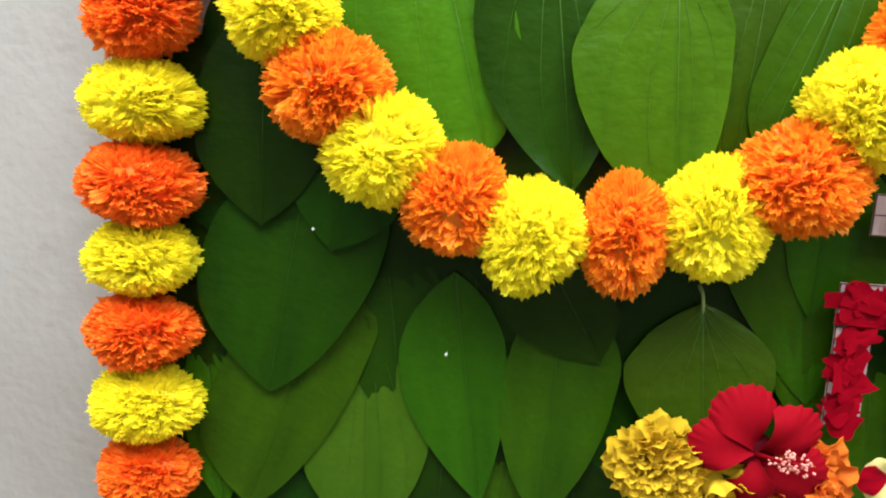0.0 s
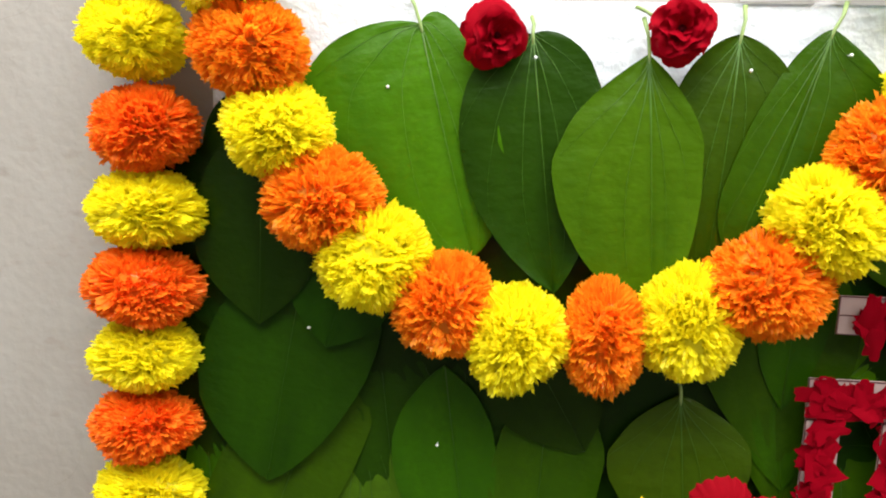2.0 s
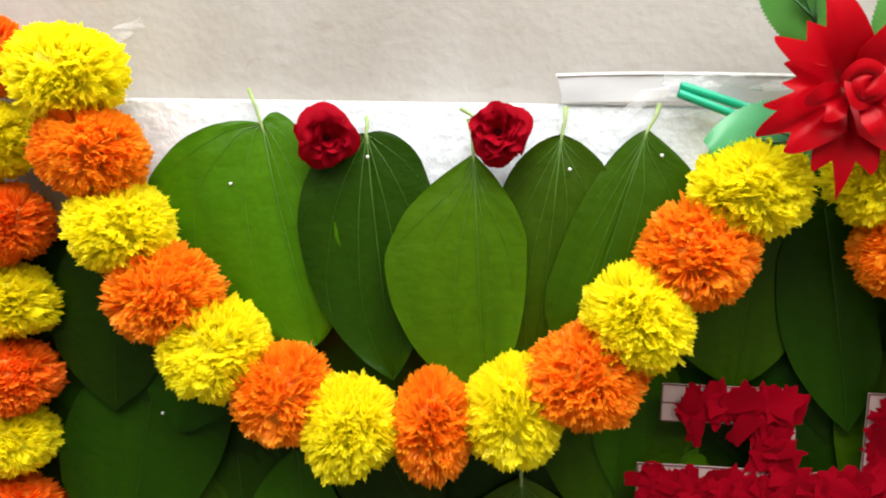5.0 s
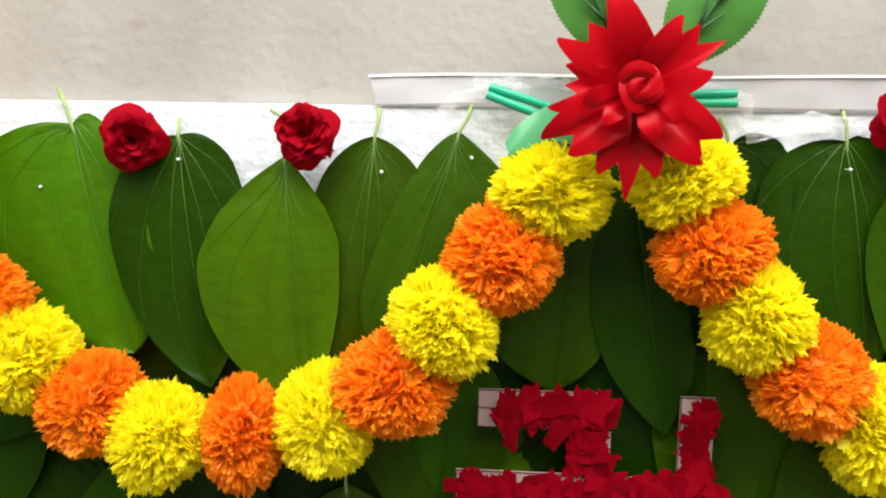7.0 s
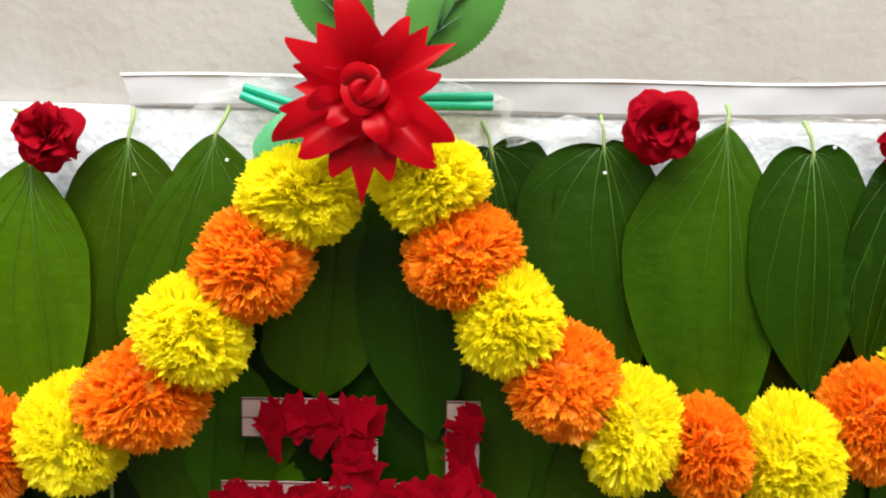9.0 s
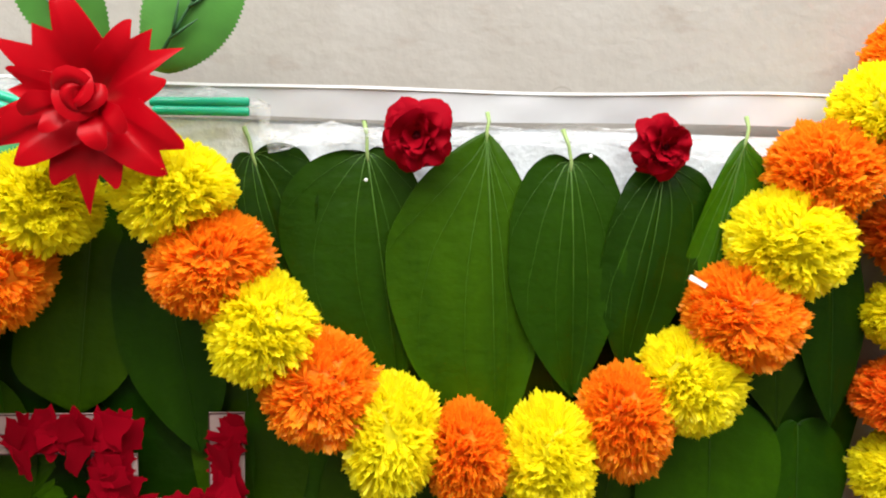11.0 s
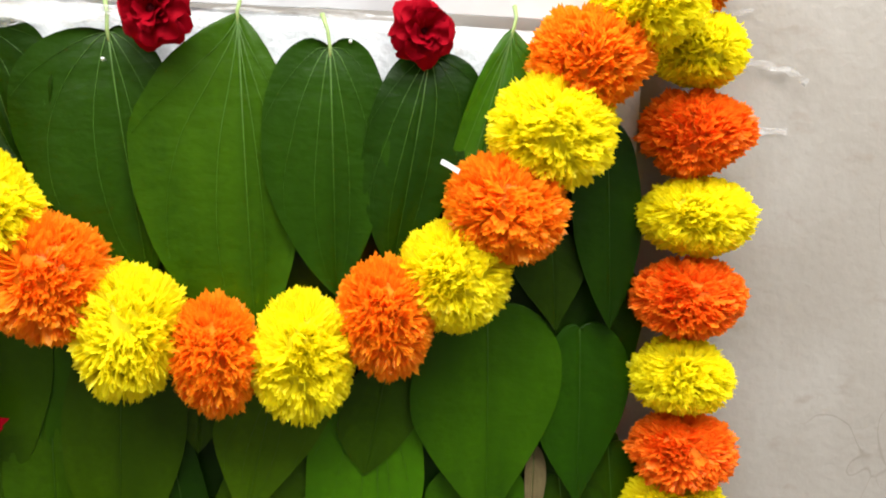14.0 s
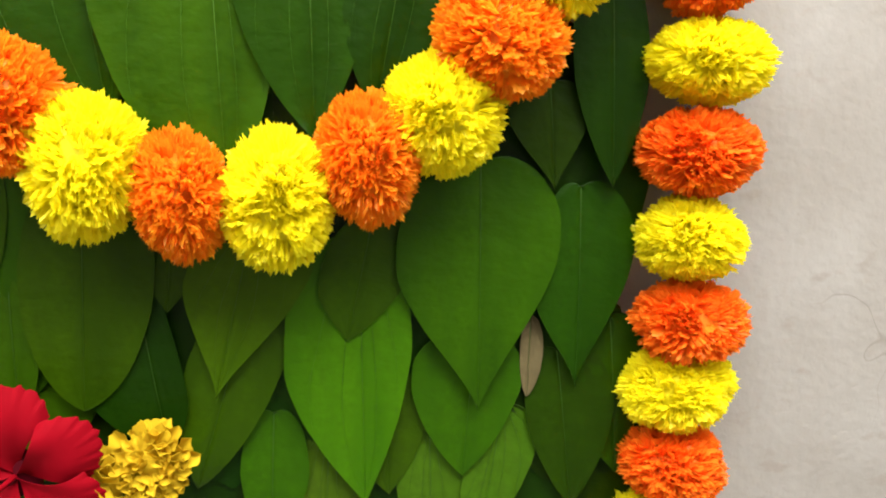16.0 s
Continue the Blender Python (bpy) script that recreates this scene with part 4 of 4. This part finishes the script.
# ---- fresh flowers at the foot ----
def hibiscus(x, y, z, size, spin, column, seed):
    rnd = random.Random(seed)
    ob = thing("hibiscus", pose(x, y, z), "open red hibiscus with a long pink-tipped stamen column", "hibiscus", "red hibiscus flowers")
    for i, (turn, grow) in enumerate(((112, 1.08), (40, 1.0), (-22, 1.05), (-88, 0.8), (166, 0.98))):
        a = radians(spin + turn)
        v, f = fan(a, radians(39), 0.0, size * grow, lambda u, w, k=i: size * (0.02 + 0.24 * math.sin(2.3 * w) + 0.05 * u - 0.14 * w ** 3 + 0.035 * (k % 3)),
                   rows=12, cols=49, trim=0.3, ruffle=0.05, fringe=0.02, waves=rnd.uniform(1.6, 2.6), phase=rnd.uniform(0, 6), neck=0.7)
        part("petal", mesh_of("petal", v, f, HIBISCUS, True), ob)
    bm = bmesh.new()
    bmesh.ops.create_icosphere(bm, subdivisions=2, radius=0.3 * size)
    me = bpy.data.meshes.new("throat")
    bm.to_mesh(me)
    bm.free()
    me.materials.append(ROSE_HEART)
    part("throat", me, ob, "dark red throat", Matrix.Diagonal((1, 0.3, 1, 1)))
    tip = Vector(column)
    v, f = tube([(0, -0.1 * size, 0), tip * 0.5 + Vector((0, -0.1 * size, 0)), tip], [0.0016, 0.0014, 0.001], 8)
    col = part("stamen_column", mesh_of("stamen_column", v, f, HIBISCUS, True), ob)
    for i in range(64):
        k = rnd.uniform(0.55, 1.04)
        d = Vector((rnd.uniform(-1, 1), rnd.uniform(-1, 0.4), rnd.uniform(-1, 1))).normalized()
        c = tip * k + d * rnd.uniform(0.003, 0.0085)
        v, f = tube([c - d * 0.0011, c - d * 0.0006, c + d * 0.0006, c + d * 0.0011], [0.0003, 0.0008, 0.0008, 0.0003], 6)
        part("anther", mesh_of("anther", v, f, STAMEN, True), col)


def loose_petal(name, mat, seed):
    """A broad ruffled petal of length 1 that grows along +z and looks along -y."""
    rnd = random.Random(seed)
    bend, lean = rnd.uniform(-0.35, 0.35), rnd.uniform(0.0, 0.3)
    v, f = fan(math.pi / 2, radians(rnd.uniform(30, 46)), 0.05, 1.0, lambda u, w: bend * w * w + lean * u * u * w, rows=7, cols=15,
               trim=rnd.uniform(0.1, 0.3), ruffle=0.34, waves=rnd.uniform(1.4, 3.2), phase=rnd.uniform(0, 6), neck=0.8, thick=0.02, fringe=0.045)
    return mesh_of(name, v, f, mat, True)


LOOSE = {mat: [loose_petal("petal", mat, 60 + i) for i in range(6)] for mat in (MARIGOLD, MARIGOLD_ORANGE)}


def fresh_marigold(x, y, z, size, mat, seed, label, petals=70, squash=0.8, broad=0.5):
    """A fresh marigold: broad petals in whorls round its heart, those outside longer and looser."""
    ob = thing("fresh_marigold", pose(x, y, z), label, "marigold", "fresh marigolds")
    rnd = random.Random(seed)
    for i in range(petals):
        k = (i + 0.5) / petals
        az = i * 2.399963 + rnd.uniform(-0.3, 0.3)
        tip_off = 0.25 + 1.45 * k ** 0.7
        d = Vector((math.sin(tip_off) * math.cos(az), -math.cos(tip_off), math.sin(tip_off) * math.sin(az)))
        grow = (d + Vector((rnd.gauss(0, 0.25), rnd.gauss(0, 0.25), rnd.gauss(0, 0.25)))).normalized()
        out = Vector((0, -1, 0)) - grow * Vector((0, -1, 0)).dot(grow)
        out = (out + Vector((rnd.gauss(0, 0.3), 0, rnd.gauss(0, 0.3)))).normalized()
        across = out.cross(grow).normalized()
        out = grow.cross(across)
        long = size * (broad + 0.3 * k) * rnd.uniform(0.8, 1.2)
        turn = Matrix((across, -out, grow)).transposed().to_4x4()
        at = Vector((d.x, d.y * squash, d.z)) * size * (0.42 + 0.1 * k)
        part("petal", rnd.choice(LOOSE[mat]), ob, m=Matrix.Translation(at) @ turn @ Matrix.Diagonal((long, long, long, 1)))
    part("heart", ball_core("heart", mat), ob, m=Matrix.Diagonal((size * 0.6, size * squash * 0.6, size * 0.6, 1)))
    v, f = tube([(0, size * 0.3, 0), (0.002, size * 0.72, -0.002), (0.003, size * 0.8, -0.003)], [0.006, 0.0045, 0.002], 8)
    part("calyx", mesh_of("calyx", v, f, STALK, True), ob, "pale green calyx")


hibiscus(0.2045, -0.047, 1.2855, 0.044, 0, (0.019, -0.028, 0.006), 1)
fresh_marigold(0.1460, -0.043, 1.2700, 0.031, MARIGOLD, 31, "yellow fresh marigold with loose crinkled petals", 170, 0.8, 0.27)
fresh_marigold(0.1810, -0.040, 1.2580, 0.021, MARIGOLD, 33, "small yellow fresh marigold beside the hibiscus", 22, 0.8, 0.75)
fresh_marigold(0.2390, -0.036, 1.2640, 0.026, MARIGOLD_ORANGE, 35, "orange fresh marigold behind the hibiscus", 60)
hibiscus(0.4680, -0.047, 1.2665, 0.050, -12, (-0.020, -0.030, -0.012), 2)
fresh_marigold(0.5395, -0.040, 1.2660, 0.0225, MARIGOLD, 37, "yellow fresh marigold with loose crinkled petals", 80, 0.8, 0.36)
fresh_marigold(0.5120, -0.036, 1.2490, 0.022, MARIGOLD, 39, "small yellow fresh marigold beside the hibiscus", 34, 0.8, 0.6)

cream = thing("cream_flower", pose(0.292, -0.034, 1.272), "cream flower with one dark red petal", "flower")
for turn, mat, size in ((60, CREAM, 0.02), (150, CREAM, 0.018), (240, CREAM, 0.021), (330, CREAM, 0.02), (185, SCRAP, 0.022)):
    v, f = fan(radians(turn), radians(42), 0.001, size, lambda u, w, k=turn: 0.004 + 0.005 * math.sin(2 * w) + (0.003 if k == 185 else 0), trim=0.3, ruffle=0.08)
    part("petal", mesh_of("petal", v, f, mat, True), cream, "dark red petal" if mat == SCRAP else "")

# ---- pins ----
bm = bmesh.new()
bmesh.ops.create_uvsphere(bm, u_segments=10, v_segments=7, radius=0.0012)
PIN_HEAD = bpy.data.meshes.new("pin_head")
bm.to_mesh(PIN_HEAD)
bm.free()
PIN_HEAD.materials.append(PIN)
PIN_SHAFT = mesh_of("pin_shaft", *tube([(0, 0, 0), (0, 0.012, 0)], 0.0003, 5), PIN)
for px, pz, py in ((0.0031, 1.3252, -0.0165), (-0.0903, 1.408, -0.0185), (-0.037, 1.5766, -0.0145), (0.0604, 1.5973, -0.0165), (0.1967, 1.5919, -0.0165), (0.2555, 1.6023, -0.019),
                   (0.4926, 1.5998, -0.0165), (0.6376, 1.6191, -0.0155), (0.7433, 1.6015, -0.0195)):
    p = thing("pin", pose(px, py - 0.003, pz), "small white-headed pin through a leaf", "pin", "white pins")
    part("head", PIN_HEAD, p)
    part("shaft", PIN_SHAFT, p)
